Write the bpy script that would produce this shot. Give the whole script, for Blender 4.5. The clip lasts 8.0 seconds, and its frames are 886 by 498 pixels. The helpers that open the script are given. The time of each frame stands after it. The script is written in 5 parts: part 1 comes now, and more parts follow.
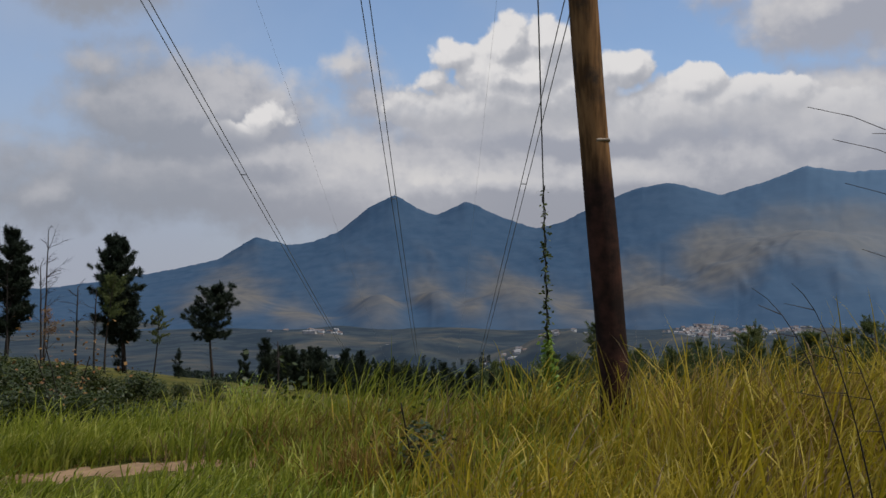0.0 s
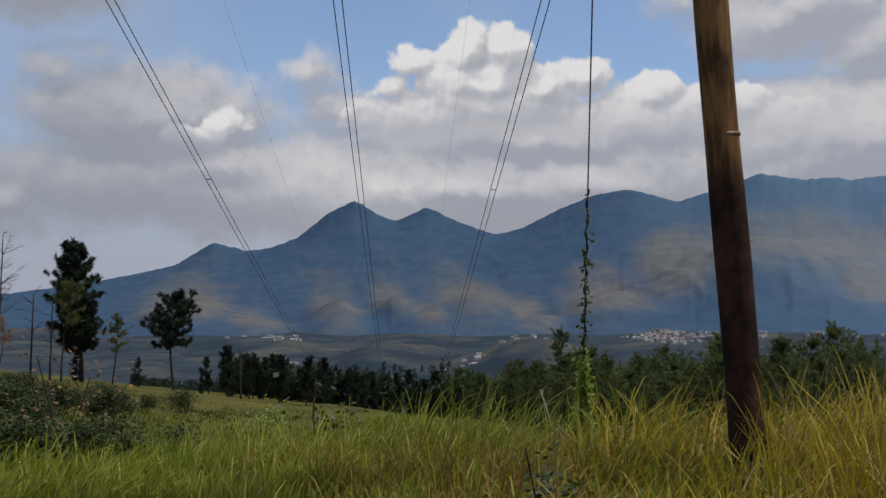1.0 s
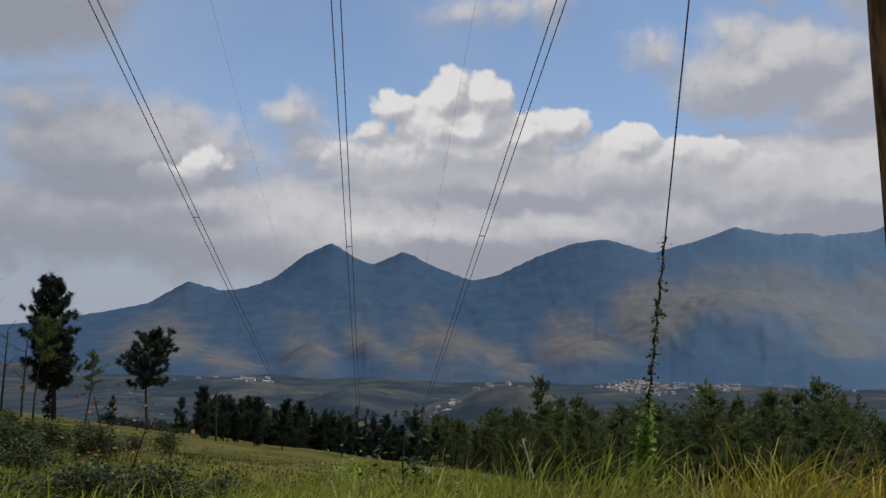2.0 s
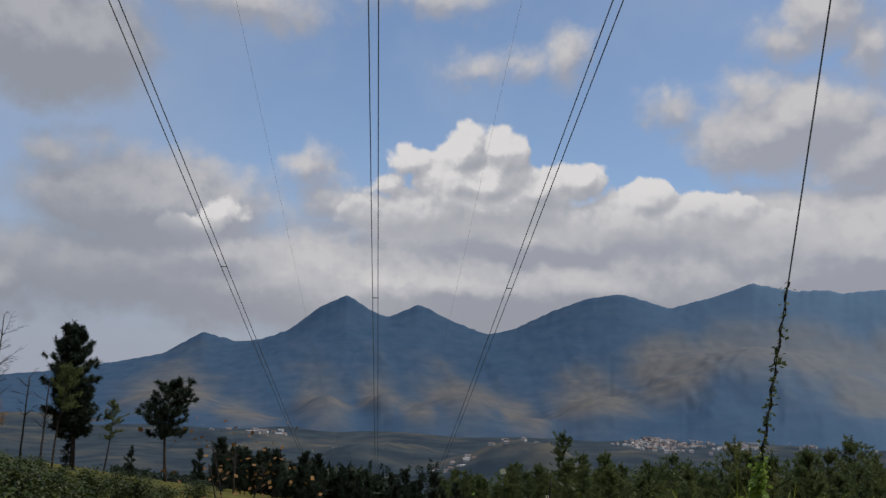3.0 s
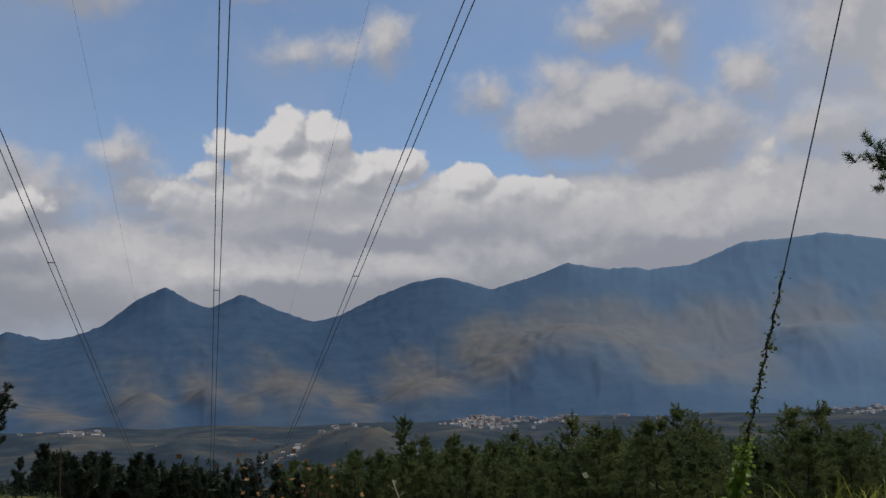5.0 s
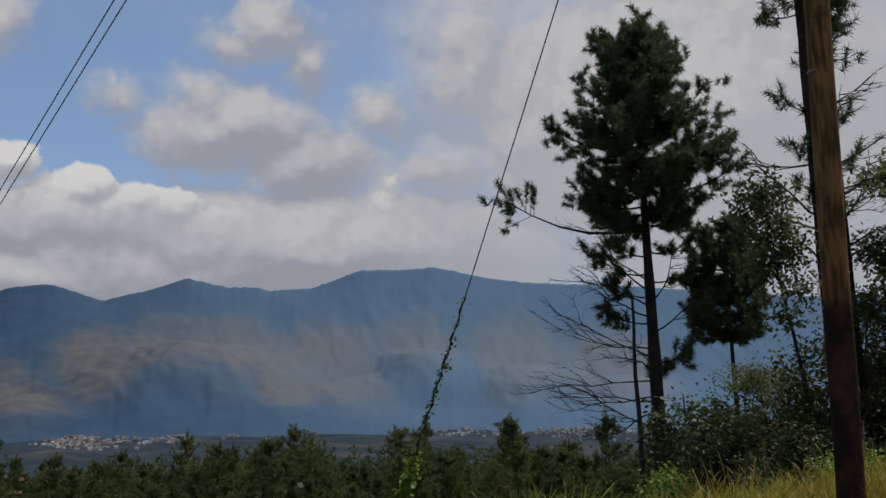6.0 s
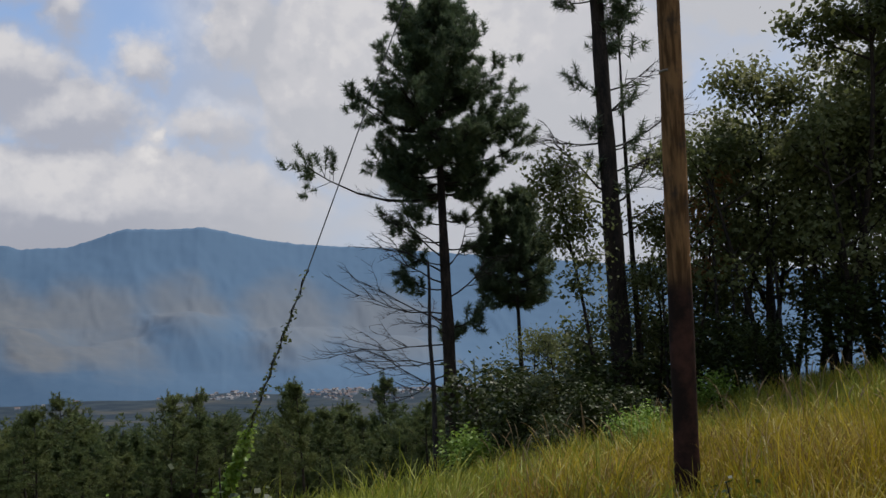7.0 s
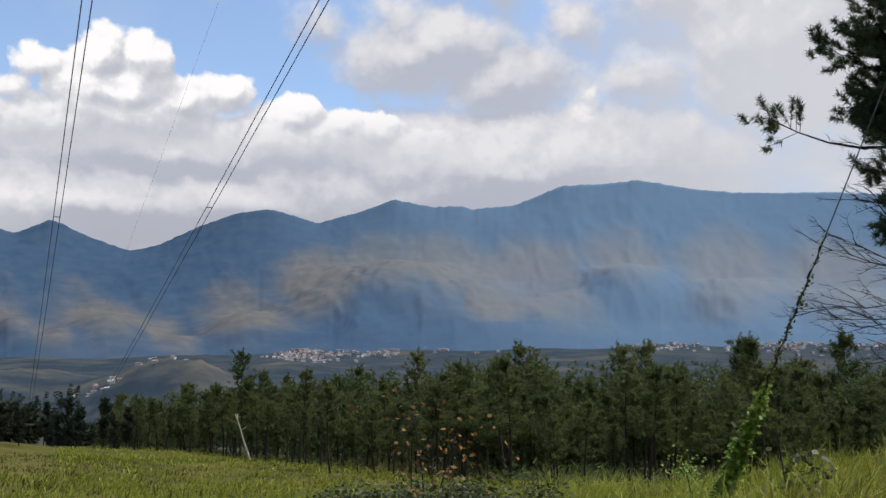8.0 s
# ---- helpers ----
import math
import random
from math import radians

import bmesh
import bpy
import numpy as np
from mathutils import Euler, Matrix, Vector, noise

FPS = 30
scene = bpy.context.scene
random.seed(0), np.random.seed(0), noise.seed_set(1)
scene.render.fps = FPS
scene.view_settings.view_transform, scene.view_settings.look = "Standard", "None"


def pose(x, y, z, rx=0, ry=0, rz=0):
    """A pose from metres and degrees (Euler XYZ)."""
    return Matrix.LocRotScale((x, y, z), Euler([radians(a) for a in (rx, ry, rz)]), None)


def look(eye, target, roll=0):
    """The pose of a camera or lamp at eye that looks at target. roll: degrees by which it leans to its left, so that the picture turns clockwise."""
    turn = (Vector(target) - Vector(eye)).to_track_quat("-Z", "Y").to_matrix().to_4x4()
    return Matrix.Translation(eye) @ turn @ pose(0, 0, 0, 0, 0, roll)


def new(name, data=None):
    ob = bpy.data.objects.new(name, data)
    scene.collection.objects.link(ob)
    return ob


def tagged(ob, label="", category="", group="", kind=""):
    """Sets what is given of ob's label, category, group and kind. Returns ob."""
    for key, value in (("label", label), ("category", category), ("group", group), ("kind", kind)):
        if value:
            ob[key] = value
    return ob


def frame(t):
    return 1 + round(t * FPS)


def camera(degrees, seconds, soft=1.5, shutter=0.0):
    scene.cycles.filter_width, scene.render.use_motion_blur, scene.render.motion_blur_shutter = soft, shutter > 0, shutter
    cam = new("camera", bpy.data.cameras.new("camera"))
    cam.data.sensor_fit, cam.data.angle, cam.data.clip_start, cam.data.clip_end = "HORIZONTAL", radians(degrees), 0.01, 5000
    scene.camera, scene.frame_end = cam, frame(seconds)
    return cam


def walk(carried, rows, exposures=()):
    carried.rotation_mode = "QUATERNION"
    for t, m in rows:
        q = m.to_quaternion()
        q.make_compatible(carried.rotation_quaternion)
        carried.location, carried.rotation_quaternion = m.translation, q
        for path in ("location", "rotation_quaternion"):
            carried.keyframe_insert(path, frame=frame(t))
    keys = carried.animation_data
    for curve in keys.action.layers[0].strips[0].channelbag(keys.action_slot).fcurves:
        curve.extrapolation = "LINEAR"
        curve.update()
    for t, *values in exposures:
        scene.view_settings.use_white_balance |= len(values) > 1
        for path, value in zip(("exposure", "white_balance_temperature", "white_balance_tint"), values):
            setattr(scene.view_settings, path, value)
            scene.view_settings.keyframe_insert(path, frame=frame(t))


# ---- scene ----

# ---- camera: seconds, place, pitch, roll, yaw ----
cam = camera(51.4, 8.0, soft=1.5)
PATH = [
    (0.0, 1.554, -1.267, 1.603, 3.35, 0.38, 3.94),
    (0.5, 0.986, -0.739, 1.650, 2.83, 0.76, 2.89),
    (1.0, 0.485, -0.194, 1.713, 3.70, 0.50, 1.43),
    (1.5, -0.042, 0.167, 1.743, 5.08, -0.19, -0.03),
    (1.7, -0.322, 0.212, 1.751, 5.55, -0.52, -0.31),
    (2.8, -1.722, 0.456, 1.626, 9.46, -1.85, 0.50),
    (3.0, -1.964, 0.553, 1.609, 9.80, -1.65, 0.70),
    (3.5, -2.629, 0.572, 1.522, 9.42, -0.53, 1.36),
    (4.0, -3.335, 0.720, 1.566, 8.76, 0.73, 1.93),
    (4.2, -3.508, 0.829, 1.619, 8.51, 1.26, 1.31),
    (5.3, -4.555, 1.076, 1.846, 9.55, 1.05, -16.57),
    (5.4, -4.652, 1.103, 1.844, 9.74, 0.88, -18.94),
    (5.5, -4.759, 1.136, 1.838, 9.82, 0.84, -21.24),
    (6.0, -5.242, 1.276, 1.748, 9.72, 0.61, -33.41),
    (6.5, -5.504, 1.621, 1.812, 9.62, 0.38, -45.80),
    (7.0, -6.099, 1.754, 1.900, 7.08, 1.69, -47.41),
    (7.2, -6.314, 1.817, 1.987, 4.87, 1.82, -43.73),
    (7.5, -6.823, 1.686, 2.024, 3.77, 0.75, -35.25),
    (7.8, -7.315, 1.586, 2.077, 3.71, 0.55, -26.60),
    (8.0, -7.534, 1.669, 2.088, 4.66, 0.79, -20.80),
]
EXPOSURE = [(0.0, 0.05), (1.5, 0.05), (4.0, -0.12), (5.5, -0.18), (6.0, -0.18), (6.5, -0.10), (7.0, 0.24), (7.3, 0.42), (8.0, 0.52)]
walk(cam, [(t, pose(x, y, z, 90 + p, r, w)) for t, x, y, z, p, r, w in PATH], EXPOSURE)

# ---- sky, clouds and sun ----
SUN_ELEV, SUN_AZ = 64.0, 100.0          # degrees; azimuth from +y towards +x


def node(tree, kind, inputs=(), **props):
    n = tree.nodes.new(kind)
    for k, v in props.items():
        setattr(n, k, v)
    for k, v in dict(inputs).items():
        if isinstance(v, bpy.types.NodeSocket):
            tree.links.new(v, n.inputs[k])
        else:
            n.inputs[k].default_value = v
    return n


def calc(tree, op, a, b=0.0, c=0.0):
    return node(tree, "ShaderNodeMath", {0: a, 1: b, 2: c}, operation=op).outputs[0]


def vcalc(tree, op, a, b=(0, 0, 0)):
    n = node(tree, "ShaderNodeVectorMath", {0: a, 1: b}, operation=op)
    return n.outputs["Value"] if op in ("LENGTH", "DOT_PRODUCT", "DISTANCE") else n.outputs["Vector"]


def step(tree, v, lo, hi, a=0.0, b=1.0):
    return node(tree, "ShaderNodeMapRange", {0: v, 1: lo, 2: hi, 3: a, 4: b}, interpolation_type="SMOOTHSTEP").outputs[0]


def blend(tree, fac, a, b, mode="MIX"):
    n = node(tree, "ShaderNodeMix", {0: fac, 6: a, 7: b}, data_type="RGBA", blend_type=mode)
    return n.outputs[2]


# cloud heaps: azimuth, elevation, half width, half height (degrees)
CUMULUS = [
    (-3.1, 15.2, 1.8, 1.3), (0.1, 15.9, 2.3, 1.8), (2.9, 15.8, 2.0, 1.7), (0.9, 13.8, 5.6, 1.9), (-4.6, 13.7, 2.0, 1.1), (4.9, 13.4, 2.7, 1.8), (7.9, 14.0, 1.9, 1.6),
    (11.5, 12.7, 2.3, 1.7), (14.7, 12.2, 2.7, 1.5), (17.1, 11.9, 2.3, 1.5), (19.6, 10.6, 4.2, 1.9), (-14.8, 11.5, 1.7, 1.1), (-13.4, 11.2, 1.1, 0.7), (-16.9, 10.3, 1.9, 0.9),
    (1.5, 12.3, 7.5, 2.2), (11.0, 11.2, 9.0, 2.2), (-2.5, 11.8, 6.0, 1.8),
]
SOFT_NEAR = [
    (0.0, 7.6, 36.0, 3.6), (4.0, 10.6, 15.0, 2.8), (26.0, 9.5, 16.0, 4.6), (-15.0, 9.0, 8.0, 2.6), (-19.0, 11.5, 8.0, 3.2), (-24.2, 14.0, 2.4, 1.4), (-22.0, 12.9, 2.3, 1.4), (-20.3, 12.2, 1.5, 1.2), (-22.6, 9.5, 2.0, 0.8), (-27.2, 6.4, 3.2, 2.2),
    (-25.5, 20.2, 6.5, 3.8), (-9.6, 14.4, 1.6, 1.6), (-8.4, 12.6, 2.2, 1.4), (0.9, 20.8, 2.0, 0.9), (3.8, 21.2, 1.6, 0.8), (6.7, 21.6, 1.8, 1.6), (-2.0, 25.0, 4.0, 1.0), (-14.0, 24.0, 5.0, 1.6),
]
SOFT_EAST = [
    (13.3, 18.2, 1.9, 1.1), (18.6, 18.8, 2.6, 1.4), (22.1, 18.0, 2.7, 1.3), (18.6, 16.4, 4.6, 2.6), (21.0, 17.0, 5.5, 2.6), (25.0, 15.2, 6.0, 2.6), (22.4, 23.2, 2.7, 2.3), (24.8, 21.2, 2.0, 1.8), (29.7, 18.0, 2.1, 1.8), (20.6, 21.8, 2.4, 1.2),
    (30.2, 13.7, 1.5, 1.4), (33.1, 14.5, 3.2, 1.8), (35.5, 21.0, 3.0, 3.8), (43.0, 17.5, 8.0, 7.5), (27.5, 11.5, 6.0, 2.2), (52.0, 17.0, 12.0, 9.0),
]
SOFT_AROUND = [
    (68.0, 24.0, 8.0, 6.0), (-40.0, 10.0, 9.0, 6.0), (20.0, 34.0, 12.0, 6.0), (-20.0, 36.0, 14.0, 5.0), (120.0, 20.0, 30.0, 10.0), (-110.0, 18.0, 34.0, 9.0), (170.0, 30.0, 30.0, 9.0),
]


def heap_group(name, heaps, warp, puff):
    """Height of a bank of clouds over its outline, in degrees: ellipses, bent by noise and set with billows."""
    g = bpy.data.node_groups.new(name, "ShaderNodeTree")
    g.interface.new_socket("Place", in_out="INPUT", socket_type="NodeSocketVector")
    g.interface.new_socket("Field", in_out="OUTPUT", socket_type="NodeSocketFloat")
    gi, go = g.nodes.new("NodeGroupInput"), g.nodes.new("NodeGroupOutput")
    p = gi.outputs[0]
    n1 = node(g, "ShaderNodeTexNoise", {"Vector": p, "Scale": 0.35, "Detail": 2.0, "Roughness": 0.5})
    n2 = node(g, "ShaderNodeTexNoise", {"Vector": p, "Scale": 1.3, "Detail": 4.0, "Roughness": 0.55})
    w1 = vcalc(g, "MULTIPLY", vcalc(g, "SUBTRACT", n1.outputs["Color"], (0.5, 0.5, 0.5)), (2.6 * warp, 1.8 * warp, 0))
    w2 = vcalc(g, "MULTIPLY", vcalc(g, "SUBTRACT", n2.outputs["Color"], (0.5, 0.5, 0.5)), (1.1 * warp, 0.9 * warp, 0))
    q = vcalc(g, "ADD", vcalc(g, "ADD", p, w1), w2)
    field = None
    for az, el, rx, ry in heaps:
        d = vcalc(g, "MULTIPLY", vcalc(g, "SUBTRACT", q, (az, el, 0)), (1 / rx, 1 / ry, 0))
        f = calc(g, "MULTIPLY", calc(g, "SUBTRACT", 1.0, vcalc(g, "LENGTH", d)), min(rx, ry))
        field = f if field is None else node(g, "ShaderNodeMath", {0: field, 1: f, 2: 0.5}, operation="SMOOTH_MAX").outputs[0]
    for scale, amp in ((0.42, 0.85), (0.95, 0.42), (2.1, 0.20), (4.5, 0.08)):
        v = node(g, "ShaderNodeTexVoronoi", {"Vector": q, "Scale": scale, "Smoothness": 0.45}, feature="SMOOTH_F1").outputs["Distance"]
        field = calc(g, "ADD", field, calc(g, "MULTIPLY", calc(g, "SUBTRACT", 0.42, v), amp * puff))
    g.links.new(field, go.inputs[0])
    return g


world = bpy.data.worlds.new("sky")
scene.world = world
world.use_nodes = True
wt = world.node_tree
wt.nodes.clear()
sky = node(wt, "ShaderNodeTexSky", sky_type="NISHITA", sun_disc=False, sun_elevation=radians(SUN_ELEV), sun_rotation=radians(SUN_AZ),
           air_density=1.0, dust_density=2.2, ozone_density=1.2, altitude=800)
way = node(wt, "ShaderNodeTexCoord").outputs["Generated"]
xyz = node(wt, "ShaderNodeSeparateXYZ", {0: way})
az = calc(wt, "MULTIPLY", calc(wt, "ARCTAN2", xyz.outputs[0], xyz.outputs[1]), 57.2958)
el = calc(wt, "MULTIPLY", calc(wt, "ARCSINE", xyz.outputs[2]), 57.2958)
place = node(wt, "ShaderNodeCombineXYZ", {0: az, 1: el, 2: 0.0}).outputs[0]
banks = [heap_group("cumulus", CUMULUS, 0.55, 1.0), heap_group("soft_near", SOFT_NEAR, 1.2, 0.30), heap_group("soft_east", SOFT_EAST + SOFT_AROUND, 1.1, 0.50)]


def field_at(bank, dx, dy):
    n = wt.nodes.new("ShaderNodeGroup")
    n.node_tree = bank
    wt.links.new(vcalc(wt, "ADD", place, (dx, dy, 0)), n.inputs[0])
    return n.outputs[0]


def spot(cx, cy, rx, ry, lo=1.3, hi=0.6):
    return step(wt, vcalc(wt, "LENGTH", vcalc(wt, "MULTIPLY", vcalc(wt, "SUBTRACT", place, (cx, cy, 0)), (1 / rx, 1 / ry, 0))), lo, hi)


def larger(a, b, k=0.4):
    return node(wt, "ShaderNodeMath", {0: a, 1: b, 2: k}, operation="SMOOTH_MAX").outputs[0]


crisp0, crisp1, crisp2 = field_at(banks[0], 0, 0), field_at(banks[0], -0.22, 0.45), field_at(banks[0], -0.5, 1.7)
soft0 = larger(field_at(banks[1], 0, 0), field_at(banks[2], 0, 0))
soft1 = larger(field_at(banks[1], -0.4, 1.1), field_at(banks[2], -0.4, 1.1))
wisp = node(wt, "ShaderNodeTexNoise", {"Vector": place, "Scale": 0.55, "Detail": 5.0, "Roughness": 0.55}).outputs[0]
soft = step(wt, calc(wt, "ADD", soft0, calc(wt, "MULTIPLY", calc(wt, "SUBTRACT", wisp, 0.5), 1.8)), -0.9, 1.1)
hard = step(wt, calc(wt, "ADD", crisp0, calc(wt, "MULTIPLY", calc(wt, "SUBTRACT", wisp, 0.5), 0.5)), -0.06, 0.30)
sheet = node(wt, "ShaderNodeTexNoise", {"Vector": vcalc(wt, "MULTIPLY", place, (0.7, 1.3, 1)), "Scale": 0.16, "Detail": 4.0, "Roughness": 0.5}).outputs[0]
sheet = calc(wt, "MULTIPLY", step(wt, sheet, 0.28, 0.62, 0.35, 0.95), step(wt, az, 22.0, 38.0))
sheet = calc(wt, "MULTIPLY", sheet, calc(wt, "SUBTRACT", 1.0, calc(wt, "MULTIPLY", spot(28.5, 20.0, 2.6, 3.6, 1.5, 0.3), 0.85)))
soft = node(wt, "ShaderNodeClamp", {0: larger(soft, sheet, 0.2)}).outputs[0]
grey = node(wt, "ShaderNodeTexNoise", {"Vector": vcalc(wt, "MULTIPLY", place, (0.55, 1.2, 1)), "Scale": 0.34, "Detail": 4.0, "Roughness": 0.55}).outputs[0]
soft_lit = step(wt, calc(wt, "ADD", calc(wt, "SUBTRACT", soft0, soft1), calc(wt, "MULTIPLY", calc(wt, "SUBTRACT", grey, 0.5), 1.7)), -0.9, 1.5)
soft_lit = calc(wt, "MULTIPLY", soft_lit, step(wt, az, -12.0, -22.0, 1.0, 0.55))
soft_lit = calc(wt, "ADD", soft_lit, calc(wt, "MULTIPLY", larger(spot(-6.5, 6.3, 6.5, 1.9, 1.5, 0.2), spot(30.1, 13.6, 1.4, 1.3), 0.1), 0.30))
hard_lit = calc(wt, "ADD", calc(wt, "MULTIPLY", calc(wt, "SUBTRACT", crisp0, crisp1), 0.85), calc(wt, "MULTIPLY", calc(wt, "SUBTRACT", crisp0, crisp2), 0.26))
hard_lit = step(wt, hard_lit, -0.95, 0.95)
hard_lit = calc(wt, "MULTIPLY", hard_lit, larger(step(wt, el, 10.0, 15.0, 0.62, 1.0), spot(-14.6, 11.5, 3.2, 1.6), 0.1))
shade = blend(wt, step(wt, el, 3.0, 13.0), (0.300, 0.310, 0.355, 1), (0.335, 0.352, 0.412, 1))
shade = blend(wt, step(wt, az, -8.0, -24.0, 0.0, 0.8), shade, (0.262, 0.285, 0.335, 1))
shade = blend(wt, step(wt, az, 24.0, 44.0, 0.0, 0.75), shade, (0.475, 0.480, 0.505, 1))
soft_cloud = blend(wt, step(wt, soft_lit, 0.05, 0.90), shade, (0.485, 0.485, 0.515, 1))
soft_cloud = blend(wt, step(wt, soft_lit, 0.78, 1.25), soft_cloud, (0.62, 0.605, 0.605, 1))
hard_cloud = blend(wt, step(wt, hard_lit, 0.05, 0.75), (0.355, 0.368, 0.412, 1), (0.50, 0.502, 0.53, 1))
hard_cloud = blend(wt, step(wt, hard_lit, 0.52, 0.95), hard_cloud, (0.70, 0.685, 0.685, 1))
veil = node(wt, "ShaderNodeTexNoise", {"Vector": place, "Scale": 0.09, "Detail": 4.0, "Roughness": 0.5}).outputs[0]
veil = calc(wt, "ADD", step(wt, veil, 0.40, 0.70, 0.10, 0.45), step(wt, az, 22.0, 42.0, 0.0, 0.40))
veil = calc(wt, "ADD", veil, step(wt, az, -6.0, -26.0, 0.0, 0.45))
blue = blend(wt, 1.0, sky.outputs[0], (0.120, 0.130, 0.138, 1), "MULTIPLY")
blue = blend(wt, veil, blue, (0.325, 0.400, 0.545, 1))
blue = blend(wt, step(wt, el, 15.0, 0.0), blue, (0.34, 0.365, 0.435, 1))
full = blend(wt, soft, blue, soft_cloud)
full = blend(wt, calc(wt, "MULTIPLY", hard, larger(step(wt, el, 9.0, 12.8), spot(-14.6, 11.5, 3.2, 1.6), 0.1)), full, hard_cloud)
bg = node(wt, "ShaderNodeBackground", {0: full, 1: 1.0})
wt.links.new(bg.outputs[0], node(wt, "ShaderNodeOutputWorld").inputs[0])

sun = new("sun", bpy.data.lights.new("sun", "SUN"))
sun.data.energy, sun.data.angle, sun.data.color = 2.9, radians(0.6), (1.0, 0.95, 0.86)
sa, se = radians(SUN_AZ), radians(SUN_ELEV)
sun.matrix_world = look((math.sin(sa) * math.cos(se) * 100, math.cos(sa) * math.cos(se) * 100, math.sin(se) * 100), (0, 0, 0))

# ---- materials ----
def material(name, colors, scale=1.0, rough=0.8, bump=0.0, bump_scale=None, spec=0.3, per="", metal=0.0, detail=6.0, stretch=(1, 1, 1), through_light=0.0, vary=0.5):
    """A procedural surface: colors blend by noise at two scales, and by piece where per says so."""
    m = bpy.data.materials.new(name)
    m.use_nodes = True
    t = m.node_tree
    b = t.nodes["Principled BSDF"]
    co = node(t, "ShaderNodeTexCoord").outputs["Object"]
    co = vcalc(t, "MULTIPLY", co, stretch)
    n1 = node(t, "ShaderNodeTexNoise", {"Vector": co, "Scale": scale, "Detail": detail, "Roughness": 0.6}).outputs[0]
    n2 = node(t, "ShaderNodeTexNoise", {"Vector": co, "Scale": scale * 7.3, "Detail": 4.0}).outputs[0]
    f = calc(t, "ADD", calc(t, "MULTIPLY", n1, 0.65), calc(t, "MULTIPLY", n2, 0.35))
    f = step(t, f, 0.5 - 0.3 * vary, 0.5 + 0.3 * vary)
    if per:
        r = node(t, "ShaderNodeNewGeometry").outputs["Random Per Island"]
        if per == "both":
            r = calc(t, "ADD", calc(t, "MULTIPLY", r, 0.45), calc(t, "MULTIPLY", node(t, "ShaderNodeObjectInfo").outputs["Random"], 0.55))
        f = calc(t, "ADD", calc(t, "MULTIPLY", f, 0.5), calc(t, "MULTIPLY", r, 0.5))
    ramp = node(t, "ShaderNodeValToRGB", {0: f})
    els = ramp.color_ramp.elements
    for i, c in enumerate(colors):
        e = els[i] if i < 2 else els.new(1.0)
        e.color = (*c, 1)
    for i, e in enumerate(els):
        e.position = i / (len(els) - 1)
    t.links.new(ramp.outputs[0], b.inputs["Base Color"])
    b.inputs["Roughness"].default_value, b.inputs["Metallic"].default_value = rough, metal
    b.inputs["Specular IOR Level"].default_value = spec
    if bump:
        h = node(t, "ShaderNodeTexNoise", {"Vector": co, "Scale": bump_scale or scale * 9, "Detail": 6.0}).outputs[0]
        t.links.new(node(t, "ShaderNodeBump", {"Strength": bump, "Distance": 0.02, "Height": h}).outputs[0], b.inputs["Normal"])
    if through_light:
        tr = node(t, "ShaderNodeBsdfTranslucent", {0: ramp.outputs[0]})
        mix = node(t, "ShaderNodeMixShader", {0: through_light, 1: b.outputs[0], 2: tr.outputs[0]})
        t.links.new(mix.outputs[0], t.nodes["Material Output"].inputs[0])
    return m


